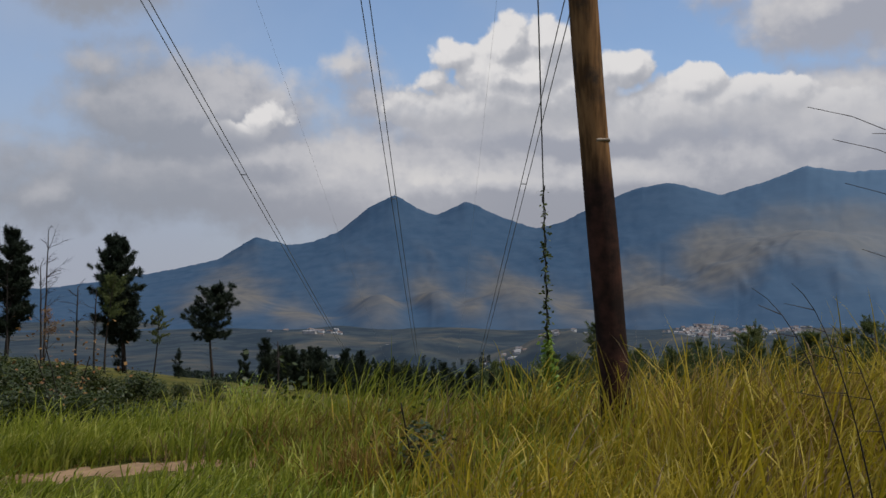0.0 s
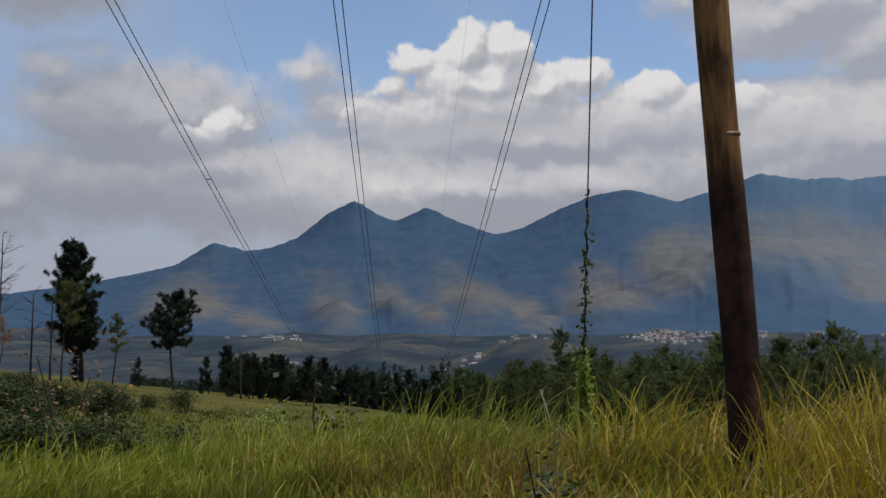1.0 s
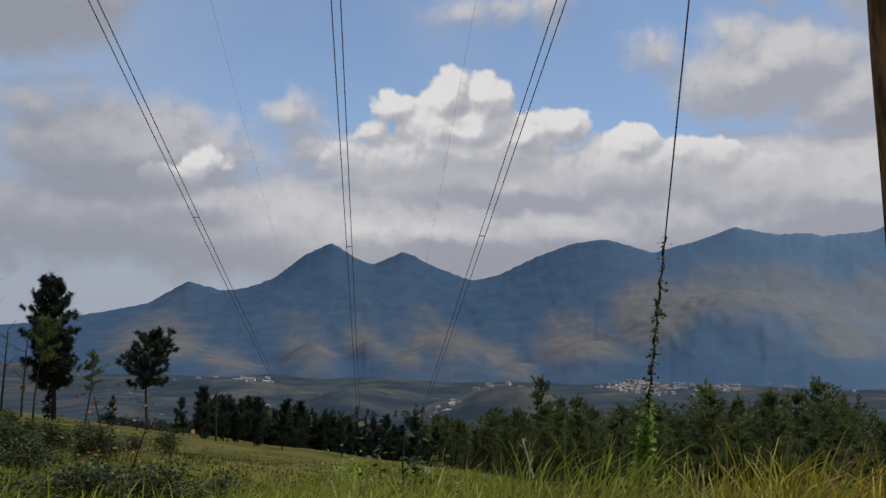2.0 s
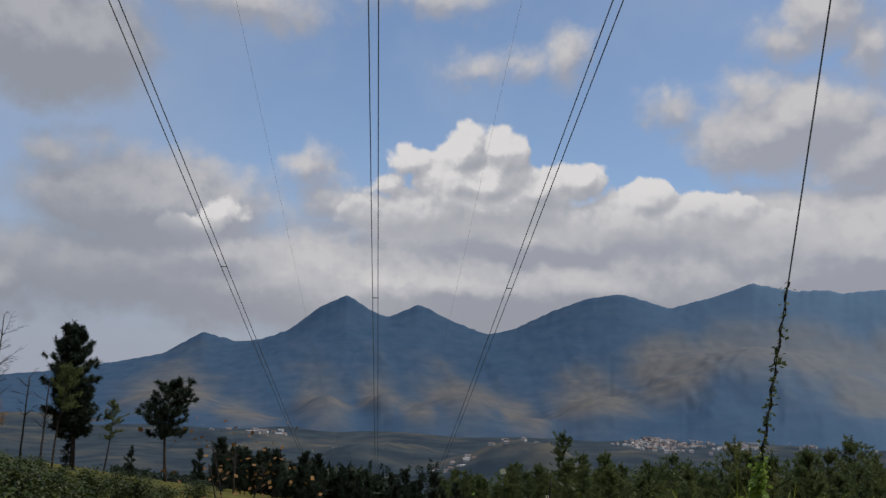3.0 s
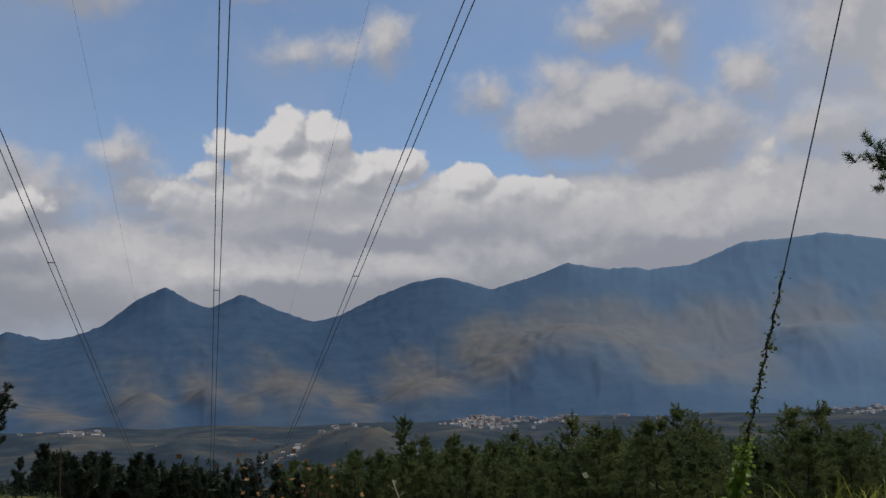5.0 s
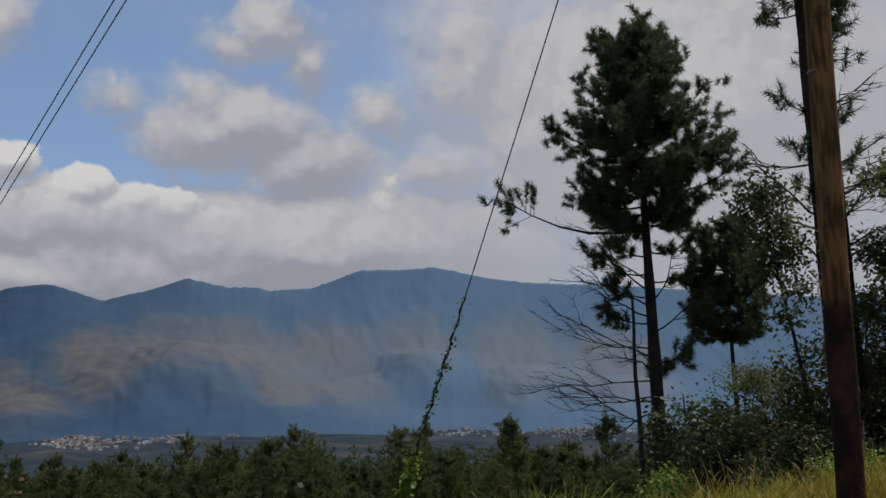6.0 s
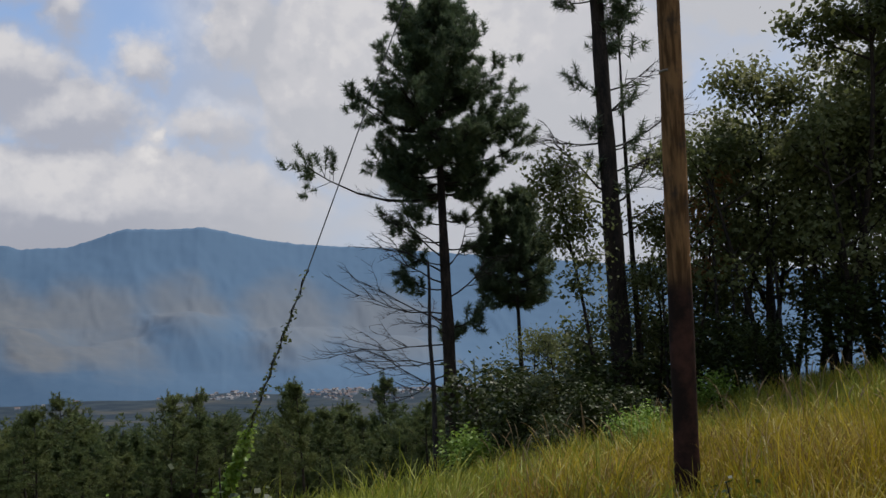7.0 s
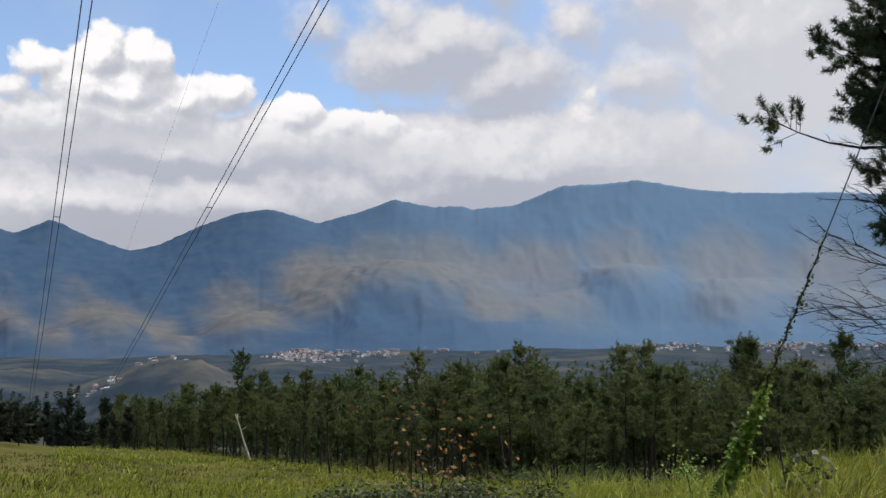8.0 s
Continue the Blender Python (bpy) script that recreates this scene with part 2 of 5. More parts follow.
M = {
    "vine_leaf": material("dusty_vine_leaves", [(0.03, 0.042, 0.012), (0.07, 0.088, 0.02), (0.12, 0.14, 0.035)], 0.6, 0.6, per="island", through_light=0.3),
    "earth": material("bare_earth", [(0.14, 0.085, 0.045), (0.28, 0.18, 0.10)], 2.0, 0.95, 0.5),
    "grass_gold": material("golden_grass", [(0.085, 0.080, 0.006), (0.25, 0.205, 0.013), (0.42, 0.32, 0.024), (0.58, 0.45, 0.11)], 0.9, 0.5, per="island", through_light=0.45),
    "grass_green": material("green_grass", [(0.055, 0.078, 0.008), (0.165, 0.200, 0.018), (0.300, 0.320, 0.036), (0.52, 0.48, 0.14)], 0.9, 0.5, per="island", through_light=0.45),
    "meadow": material("meadow_grass", [(0.042, 0.060, 0.008), (0.078, 0.092, 0.013), (0.13, 0.125, 0.025)], 0.05, 0.8, per="island", through_light=0.3),
    "needles": material("pine_needles", [(0.030, 0.054, 0.028), (0.078, 0.112, 0.056), (0.150, 0.180, 0.100)], 0.5, 0.6, per="island", through_light=0.42),
    "needles_far": material("far_pine_needles", [(0.030, 0.050, 0.020), (0.068, 0.095, 0.032), (0.120, 0.138, 0.046), (0.175, 0.160, 0.055)], 0.06, 0.7, per="both", through_light=0.42),
    # needle copy with the darkness of shaded silhouettes put into its colour
    "needles_shaded": material("shady_pine_needles", [(0.010, 0.018, 0.012), (0.022, 0.034, 0.020), (0.042, 0.052, 0.030)], 0.06, 0.7, per="both", through_light=0.3),
    "leaf": material("leathery_leaves", [(0.055, 0.070, 0.026), (0.125, 0.142, 0.052), (0.23, 0.23, 0.11)], 0.6, 0.55, per="both", through_light=0.5, spec=0.25),
    "leaf_bright": material("bright_leaves", [(0.09, 0.17, 0.02), (0.18, 0.28, 0.04), (0.30, 0.36, 0.08)], 0.6, 0.5, per="island", through_light=0.35),
    "leaf_brown": material("withered_leaves", [(0.10, 0.05, 0.02), (0.20, 0.10, 0.035), (0.30, 0.18, 0.05)], 0.6, 0.7, per="island", through_light=0.25),
    "bark": material("pine_bark", [(0.010, 0.008, 0.007), (0.026, 0.019, 0.015), (0.05, 0.036, 0.027)], 6.0, 0.95, 0.9, 22.0, stretch=(1, 1, 0.25)),
    "dead_wood": material("dead_wood", [(0.016, 0.013, 0.012), (0.05, 0.042, 0.038)], 5.0, 0.95, 0.6, stretch=(1, 1, 0.2)),
    "pale_wood": material("pale_wood", [(0.30, 0.26, 0.20), (0.48, 0.43, 0.35)], 5.0, 0.9, 0.4, stretch=(1, 1, 0.2)),
    "steel": material("galvanised_steel", [(0.16, 0.165, 0.17), (0.26, 0.265, 0.27)], 3.0, 0.5, metal=0.8),
    "cable": material("conductor_cable", [(0.08, 0.084, 0.09), (0.15, 0.152, 0.16)], 3.0, 0.6, metal=0.3),
    "shrub": material("shrub_leaves", [(0.016, 0.028, 0.008), (0.036, 0.052, 0.012), (0.075, 0.082, 0.022)], 0.3, 0.5, per="island", through_light=0.3),
    "straw": material("dry_straw", [(0.16, 0.10, 0.05), (0.30, 0.21, 0.11), (0.42, 0.33, 0.20)], 0.6, 0.7, per="island", through_light=0.3),
    "brown_grass": material("brown_dry_grass", [(0.10, 0.060, 0.016), (0.22, 0.14, 0.032), (0.36, 0.24, 0.06)], 0.6, 0.7, per="island", through_light=0.3),
    "roof": material("house_roofs", [(0.10, 0.085, 0.08), (0.17, 0.13, 0.12), (0.22, 0.22, 0.23), (0.42, 0.42, 0.43)], 0.02, 0.85, per="island", spec=0.0),
    "band": material("rusty_band", [(0.10, 0.075, 0.055), (0.24, 0.20, 0.16)], 8.0, 0.6, metal=0.4),
    "house": material("house_walls", [(0.20, 0.19, 0.19), (0.34, 0.33, 0.33), (0.55, 0.55, 0.56), (0.80, 0.80, 0.81)], 0.02, 0.85, per="island", spec=0.0),
}

# ---- shared builders ----
def mesh_of(name, verts, faces, mat=None, smooth=False):
    me = bpy.data.meshes.new(name)
    me.from_pydata([tuple(v) for v in verts] if not isinstance(verts, np.ndarray) else verts.tolist(), [], faces)
    if smooth:
        me.shade_smooth()
    if mat:
        me.materials.append(mat)
    return me


def part(name, me, parent=None, label=""):
    ob = new(name, me)
    ob.parent = parent
    return tagged(ob, label)


class Shape:
    """Collects vertices and faces of one mesh."""
    def __init__(self):
        self.v, self.f = [], []

    def tube(self, pts, radii, sides=8, cap=True):
        base = len(self.v)
        pts = [Vector(p) for p in pts]
        for i, p in enumerate(pts):
            d = (pts[min(i + 1, len(pts) - 1)] - pts[max(i - 1, 0)]).normalized()
            a = d.orthogonal().normalized() if abs(d.z) < 0.9 else Vector((1, 0, 0)).cross(d).normalized()
            b = d.cross(a)
            for k in range(sides):
                w = 2 * math.pi * k / sides
                self.v.append(p + (a * math.cos(w) + b * math.sin(w)) * radii[i])
        for i in range(len(pts) - 1):
            for k in range(sides):
                q, r = base + i * sides, (k + 1) % sides
                self.f.append((q + k, q + r, q + sides + r, q + sides + k))
        if cap:
            self.f.append(tuple(base + k for k in reversed(range(sides))))
            self.f.append(tuple(base + (len(pts) - 1) * sides + k for k in range(sides)))

    def box(self, lo, hi):
        b = len(self.v)
        self.v += [Vector((x, y, z)) for z in (lo[2], hi[2]) for y in (lo[1], hi[1]) for x in (lo[0], hi[0])]
        self.f += [tuple(b + i for i in q) for q in ((0, 2, 3, 1), (4, 5, 7, 6), (0, 1, 5, 4), (2, 6, 7, 3), (0, 4, 6, 2), (1, 3, 7, 5))]

    def done(self, name, mat, smooth=True):
        return mesh_of(name, self.v, self.f, mat, smooth)


# ---- ground: ridge with the path, slope into the valley, foothills ----
FOOTHILLS = [   # azimuth, distance, crest elevation, half angle, half depth
    (3.4, 1250, -2.15, 4.6, 170), (-2.5, 1500, -2.2, 3.6, 170), (5.8, 1120, -2.9, 3.2, 150), (-6.5, 1350, -2.6, 4.0, 150), (-14.0, 2200, -1.6, 4.0, 240), (11.0, 1800, -2.2, 4.0, 200),
]


def ground(x, y):
    s = 0.109 * y + 0.11 * x
    s = np.where(s < 0, 5.0 * np.tanh(s / 5.0), s)
    r = np.hypot(x, y)
    az = np.degrees(np.arctan2(x, y))
    near = -s * (1 + 0.25 * np.clip((r - 220) / 300, 0, 1)) - 0.55
    near += 6.2 * np.exp(-((x - 28) ** 2 + (y - 8) ** 2) / 392.0)
    near += 0.65 * np.exp(-((x - 4) ** 2 + (y - 7) ** 2) / 18.0)
    near += 0.60 * np.exp(-((x + 2.5) ** 2 / 36.0 + (y - 8.5) ** 2 / 16.0))
    near += 0.10 * np.sin(0.9 * x + 0.4 * y) * np.exp(-r / 60) + 0.5 * np.sin(0.11 * x + 1.3) * np.sin(0.09 * y) * np.clip(r / 60, 0, 1)
    valley = -92.0 + 46.0 * np.clip((r - 1500) / 1900, 0, 1) ** 1.3 + 5.0 * np.sin(az * 0.55 + r / 260) * np.sin(r / 190 - az * 0.3) * np.clip((r - 500) / 500, 0, 1)
    for a, d, e, wa, wd in FOOTHILLS:
        top = d * math.tan(radians(e)) + 92 - 46 * max(0.0, (d - 1500) / 1900) ** 1.3
        gully = 1 + 0.05 * np.sin(az * 2.3 + d) * np.sin(r / 130 + az) + 0.02 * np.sin(az * 7.3 + r / 75)
        valley += top * gully * np.exp(-np.abs((az - a) / wa) ** 1.7 - ((r - d) / wd) ** 2)
    k = 9.0
    return k * np.logaddexp(near / k, valley / k)


def gz(x, y):
    return float(ground(np.float64(x), np.float64(y)))


def build_ground():
    radii = np.concatenate([[0.0], np.geomspace(0.6, 60, 110), np.geomspace(62, 4900, 190)])
    azs = np.radians(np.concatenate([np.arange(-45, 80, 0.35), np.arange(80, 315, 3.0)]))
    n = len(azs)
    R, A = np.meshgrid(radii[1:], azs, indexing="ij")
    X, Y = R * np.sin(A), R * np.cos(A)
    Z = ground(X, Y)
    verts = np.concatenate([[[0, 0, gz(0, 0)]], np.stack([X, Y, Z], -1).reshape(-1, 3)])
    idx = np.arange(n)
    faces = [(0, 1 + (i + 1) % n, 1 + i) for i in range(n)]
    for k in range(len(radii) - 2):
        a = 1 + k * n
        q = np.stack([a + idx, a + (idx + 1) % n, a + n + (idx + 1) % n, a + n + idx], -1)
        faces += q.tolist()
    me = mesh_of("ground", verts, faces, None, True)
    return me


def ground_material():
    m = bpy.data.materials.new("hillside_and_hazed_valley")
    m.use_nodes = True
    t = m.node_tree
    b = t.nodes["Principled BSDF"]
    pos = node(t, "ShaderNodeTexCoord").outputs["Object"]
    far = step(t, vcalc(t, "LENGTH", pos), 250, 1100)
    n1 = node(t, "ShaderNodeTexNoise", {"Vector": pos, "Scale": 0.12, "Detail": 8.0}).outputs[0]
    n2 = node(t, "ShaderNodeTexNoise", {"Vector": pos, "Scale": 2.5, "Detail": 6.0}).outputs[0]
    near = blend(t, step(t, n1, 0.35, 0.65), (0.045, 0.050, 0.007, 1), (0.095, 0.086, 0.016, 1))
    near = blend(t, step(t, n2, 0.5, 0.75), near, (0.095, 0.072, 0.03, 1))
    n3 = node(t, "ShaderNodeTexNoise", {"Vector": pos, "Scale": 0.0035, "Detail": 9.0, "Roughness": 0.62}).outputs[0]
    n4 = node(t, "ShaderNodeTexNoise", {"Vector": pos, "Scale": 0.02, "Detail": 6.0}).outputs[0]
    # hill and deep are tinted with blue-grey haze; far blends them in
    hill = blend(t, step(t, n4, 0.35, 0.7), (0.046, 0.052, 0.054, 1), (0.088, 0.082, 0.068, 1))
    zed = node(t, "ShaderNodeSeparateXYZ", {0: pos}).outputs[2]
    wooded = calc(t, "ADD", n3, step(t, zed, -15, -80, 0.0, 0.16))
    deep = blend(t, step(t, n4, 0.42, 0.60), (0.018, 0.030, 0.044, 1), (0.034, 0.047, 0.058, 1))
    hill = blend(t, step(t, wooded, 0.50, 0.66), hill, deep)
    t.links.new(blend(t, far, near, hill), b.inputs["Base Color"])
    b.inputs["Roughness"].default_value, b.inputs["Specular IOR Level"].default_value = 0.95, 0.1
    t.links.new(node(t, "ShaderNodeBump", {"Strength": 0.5, "Distance": 0.05, "Height": n2}).outputs[0], b.inputs["Normal"])
    return m


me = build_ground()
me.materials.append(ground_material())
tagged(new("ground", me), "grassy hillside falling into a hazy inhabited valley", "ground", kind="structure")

# ---- mountain range: crest by azimuth and elevation in degrees ----
CREST = [(-75, 4.0), (-55, 2.2), (-40, 1.2), (-27.6, 0.95), (-23.7, 1.45), (-20.3, 2.1), (-17.7, 2.7), (-15.4, 4.1), (-13.4, 3.6), (-12.0, 3.8), (-10.4, 4.4), (-8.5, 5.95),
         (-6.9, 6.75), (-5.4, 5.85), (-4.35, 5.42), (-2.35, 6.32), (-0.4, 5.35), (1.9, 4.55), (3.5, 4.9), (5.7, 6.0), (8.1, 6.9), (10.1, 7.17), (11.6, 6.75), (13.0, 6.3), (15.9, 7.1),
         (17.7, 7.77), (20.2, 7.27), (21.8, 7.33), (22.7, 7.1), (25.3, 7.3), (26.9, 7.9), (28.2, 8.4), (31.2, 8.45), (32.9, 8.6), (36.1, 7.9), (38.5, 7.55), (41.0, 7.4), (44.3, 7.2),
         (52, 6.4), (62, 5.4), (80, 4.0), (110, 3.0), (180, 2.5), (250, 2.5), (285, 4.0)]


def fractal(x, y, octaves=6, scale=1.0, ridged=False):
    v, amp = 0.0, 1.0
    for o in range(octaves):
        n = noise.noise((x * scale, y * scale, o * 7.7))
        v += amp * ((1 - 2 * abs(n)) if ridged else n)
        amp *= 0.5
        scale *= 2.05
    return v


# hills before the range: azimuth, distance of the top, its elevation, half angle, half depth
SPURS = [(-8.0, 3000, 0.5, 2.4, 420), (-4.3, 3050, 0.75, 1.9, 420), (-2.3, 2850, -0.4, 2.0, 330), (0.6, 3000, 1.0, 3.6, 480), (4.0, 2850, -0.5, 2.2, 330),
         (8.6, 3050, 0.9, 3.4, 420), (13.5, 3450, 1.6, 4.0, 620), (17.6, 3650, 3.9, 5.4, 800), (21.5, 3500, 2.6, 5.0, 680), (26.5, 3400, 1.6, 5.0, 600),
         (23.6, 3000, 0.2, 3.0, 330), (32.0, 3600, 3.4, 3.6, 520), (38.0, 3500, 2.4, 4.4, 620), (44.0, 3350, 1.8, 5.0, 520), (-12.5, 2900, -0.6, 2.6, 330), (-17.0, 3300, 0.6, 3.6, 480)]


def build_mountains():
    azs = np.concatenate([np.arange(-45, 70, 0.14), np.arange(70, 315, 1.5)])
    ca, ce = np.array(CREST).T
    rows = 92
    verts, faces, bare = [], [], []
    for a in azs:
        b = a if a <= 285 else a - 360
        e = float(np.mean([np.interp(b + o, ca, ce) for o in (-0.18, 0, 0.18)]))
        rough = 4.0 * fractal(a * 2.1, 3.0, 4) + 2.6 * fractal(a * 9.0, 5.0, 3)
        crest = 4350 * math.tan(radians(e)) + 2
        broad = float(np.mean([np.interp(b + o * 0.5, ca, ce) * 4350 * 0.01755 for o in range(-9, 10)]))
        ar = radians(a)
        close = [q for q in SPURS if abs(b - q[0]) < q[3] * 1.5]
        for k in range(rows):
            u = k / (rows - 1)
            r = 2450 + 1900 * u
            x, y = r * math.sin(ar), r * math.cos(ar)
            w = max(0.0, (r - 3000) / 1350)
            h = -68 + (broad + (crest - broad) * w ** 5 + 68) * w ** 1.25 - 50 * max(0.0, (2750 - r) / 300)
            wander = 0.7 * fractal(a * 0.35, r / 700, 2)
            gully = fractal(a * 0.28 + wander * 0.5 + r / 900, r / 620, 4, ridged=True)
            fine = fractal(a * 1.0 + wander + r / 500, r / 210, 3, ridged=True)
            member = 0.0
            for q in close:
                da, dr = (b - q[0] + wander * 0.4 + (r - q[1]) / 900) / q[3], (r - q[1]) / (q[4] * (1.0 if r < q[1] else 1.7))
                m = math.exp(-1.5 * da * da - 1.3 * dr * dr)
                rise = (q[1] * math.tan(radians(q[2])) - h) * m * (1.0 + 0.12 * (gully - 0.6) * (1 - m))
                if rise > 0:
                    h += rise
                member = max(member, 1.3 * m)
            relief = max(0.0, h + 62)
            h += relief * (0.045 * (gully - 0.7) + 0.014 * (fine - 0.6)) * min(1.0, 1.6 * (1 - w))
            h += 2.5 * fractal(x * 0.02, y * 0.02, 3) * u
            if k == rows - 1:
                h = crest
            verts.append((x, y, min(h, crest - (1 - u) * 60) + rough * u ** 12))
            bare.append(max(0.0, min(1.0, member)) * 0.80 + 0.10 * (gully - 0.6) + 0.20 * fractal(x * 0.0016, y * 0.0016, 4) - 0.8 * max(0.0, h - 250) / 300)
        for r2, drop in ((4500, 120), (4700, 420)):
            verts.append((r2 * math.sin(ar), r2 * math.cos(ar), crest - drop))
            bare.append(0.0)
    n = rows + 2
    for i in range(len(azs) - 1):
        for k in range(n - 1):
            b = i * n + k
            faces.append((b, b + n, b + n + 1, b + 1))
    me = mesh_of("mountain_range", verts, faces, None, True)
    me.attributes.new("bare", "FLOAT", "POINT").data.foreach_set("value", bare)
    return me


def mountain_material():
    m = bpy.data.materials.new("hazed_mountain_slopes")
    m.use_nodes = True
    t = m.node_tree
    b = t.nodes["Principled BSDF"]
    pos = node(t, "ShaderNodeTexCoord").outputs["Object"]
    n1 = node(t, "ShaderNodeTexNoise", {"Vector": pos, "Scale": 0.004, "Detail": 7.0, "Roughness": 0.6}).outputs[0]
    n2 = node(t, "ShaderNodeTexNoise", {"Vector": pos, "Scale": 0.014, "Detail": 6.0, "Roughness": 0.6}).outputs[0]
    xyz = node(t, "ShaderNodeSeparateXYZ", {0: pos})
    # blue haze of distance is put into both colours, paler towards the east
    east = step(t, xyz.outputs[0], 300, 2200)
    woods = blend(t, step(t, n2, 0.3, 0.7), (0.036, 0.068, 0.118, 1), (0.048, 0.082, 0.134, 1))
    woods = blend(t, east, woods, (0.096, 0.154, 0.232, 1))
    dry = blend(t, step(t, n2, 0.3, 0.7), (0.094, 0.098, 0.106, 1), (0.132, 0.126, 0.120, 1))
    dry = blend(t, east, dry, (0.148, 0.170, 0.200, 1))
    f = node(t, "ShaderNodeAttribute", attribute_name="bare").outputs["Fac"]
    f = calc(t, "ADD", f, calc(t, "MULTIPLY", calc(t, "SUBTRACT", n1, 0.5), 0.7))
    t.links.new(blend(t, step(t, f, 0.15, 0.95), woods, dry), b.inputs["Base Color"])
    b.inputs["Roughness"].default_value, b.inputs["Specular IOR Level"].default_value = 1.0, 0.0
    return m


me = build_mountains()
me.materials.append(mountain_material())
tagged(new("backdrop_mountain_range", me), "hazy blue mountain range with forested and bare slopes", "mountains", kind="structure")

# ---- utility pole ----
def build_pole():
    base = (2.47, 6.36, gz(2.47, 6.36) - 0.3)
    pole = tagged(new("utility_pole"), "leaning weathered wooden utility pole with tarred base in grass", "pole")
    s = Shape()
    pts, rad = [], []
    for i in range(50):
        u = i / 49
        z = base[2] + u * (12.9 - base[2])
        pts.append((2.473 - 0.065 * z + 0.012 * math.sin(z * 1.3), 6.364 - 0.054 * z + 0.01 * math.sin(z * 0.9 + 1), z))
        rad.append((0.128 - 0.038 * u) * (1 + 0.02 * math.sin(z * 3.7)))
    s.tube(pts, rad, 24)
    m = bpy.data.materials.new("weathered_pole_wood")
    m.use_nodes = True
    t = m.node_tree
    b = t.nodes["Principled BSDF"]
    pos = node(t, "ShaderNodeTexCoord").outputs["Object"]
    st = vcalc(t, "MULTIPLY", pos, (1, 1, 0.12))
    grain = node(t, "ShaderNodeTexNoise", {"Vector": st, "Scale": 22.0, "Detail": 6.0}).outputs[0]
    blot = node(t, "ShaderNodeTexNoise", {"Vector": pos, "Scale": 2.4, "Detail": 7.0, "Roughness": 0.65}).outputs[0]
    wood = blend(t, step(t, grain, 0.35, 0.65), (0.085, 0.045, 0.020, 1), (0.23, 0.125, 0.056, 1))
    wood = blend(t, step(t, blot, 0.5, 0.72), wood, (0.045, 0.035, 0.028, 1))
    z = node(t, "ShaderNodeSeparateXYZ", {0: pos}).outputs[2]
    tar = blend(t, step(t, blot, 0.45, 0.7), (0.020, 0.013, 0.011, 1), (0.075, 0.034, 0.025, 1))
    edge = calc(t, "ADD", z, calc(t, "MULTIPLY", blot, 0.25))
    t.links.new(blend(t, step(t, edge, 2.95, 2.62), wood, tar), b.inputs["Base Color"])
    b.inputs["Roughness"].default_value, b.inputs["Specular IOR Level"].default_value = 0.95, 0.1
    t.links.new(node(t, "ShaderNodeBump", {"Strength": 0.5, "Distance": 0.01, "Height": grain}).outputs[0], b.inputs["Normal"])
    shaft = part("shaft", s.done("shaft", m), pole)
    for zz in (2.90, 4.76):
        r = Shape()
        c = Vector((2.473 - 0.065 * zz, 6.364 - 0.054 * zz, zz))
        d = Vector((-0.065, -0.054, 1)).normalized()
        rr = 0.1295 - 0.038 * (zz + 0.1) / 12.6
        r.tube([c - d * 0.014, c - d * 0.012, c + d * 0.012, c + d * 0.014], [rr - 0.01, rr + 0.001, rr + 0.001, rr - 0.01], 24)
        part("metal_band", r.done("metal_band", M["band"]), shaft, "thin rusty metal band")


build_pole()


# ---- guy wire and the vine on it ----
GUY_TOP, GUY_FOOT = Vector((1.69, 5.65, 12.43)), Vector((2.305, 15.05, -1.50))


def guy_at(u):
    p = GUY_TOP.lerp(GUY_FOOT, u)
    p.z -= 0.06 * math.sin(math.pi * u)
    return p


def build_guy():
    g = tagged(new("guy_wire"), "taut steel guy wire running from pole top to ground", "wire")
    s = Shape()
    s.tube([guy_at(i / 40) for i in range(41)], [0.0095] * 41, 6)
    part("strand", s.done("strand", M["cable"]), g)
    rnd = random.Random(4)
    v = tagged(new("climbing_vine"), "leafy green vine climbing the guy wire", "vine")
    stem, leaves, young = Shape(), Shape(), Shape()
    pts = []
    for i in range(90):
        u = 0.655 + 0.345 * i / 89
        p = guy_at(u)
        a = i * 0.9
        pts.append(p + Vector((math.cos(a), math.sin(a), 0)) * (0.018 + 0.008 * rnd.random()))
    stem.tube(pts, [0.010 + 0.006 * i / 89 for i in range(90)], 5)
    for i in range(4600):
        u = 0.655 + 0.335 * rnd.random() ** 0.75
        lush = max(0.0, (u - 0.80) / 0.20)
        if rnd.random() > 0.11 + 0.89 * min(1, lush * 2.2):
            continue
        p = guy_at(u) + Vector((rnd.gauss(0, 1), rnd.gauss(0, 1), rnd.gauss(0, 1))) * (0.032 + 0.040 * min(1, lush * 1.5))
        leaf_into(young if lush > 0.05 else leaves, p, rnd, 0.045 + 0.035 * rnd.random() + 0.035 * min(1, lush * 2))
    part("stem", stem.done("stem", M["dead_wood"]), v)
    part("leaves", leaves.done("leaves", M["vine_leaf"], False), v)
    part("leaves", young.done("leaves", M["leaf_bright"], False), v, "fresh yellow green leaves")


def leaf_into(s, p, rnd, size, droop=0.3, slim=0.45):
    a = rnd.random() * 6.283
    d = Vector((math.cos(a), math.sin(a), rnd.uniform(-0.9, 0.5) - droop)).normalized()
    w = d.cross(Vector((rnd.uniform(-1, 1), rnd.uniform(-1, 1), 1))).normalized() * size * slim
    b = len(s.v)
    s.v += [p, p + d * size * 0.5 + w, p + d * size, p + d * size * 0.5 - w]
    s.f.append((b, b + 1, b + 2, b + 3))


build_guy()


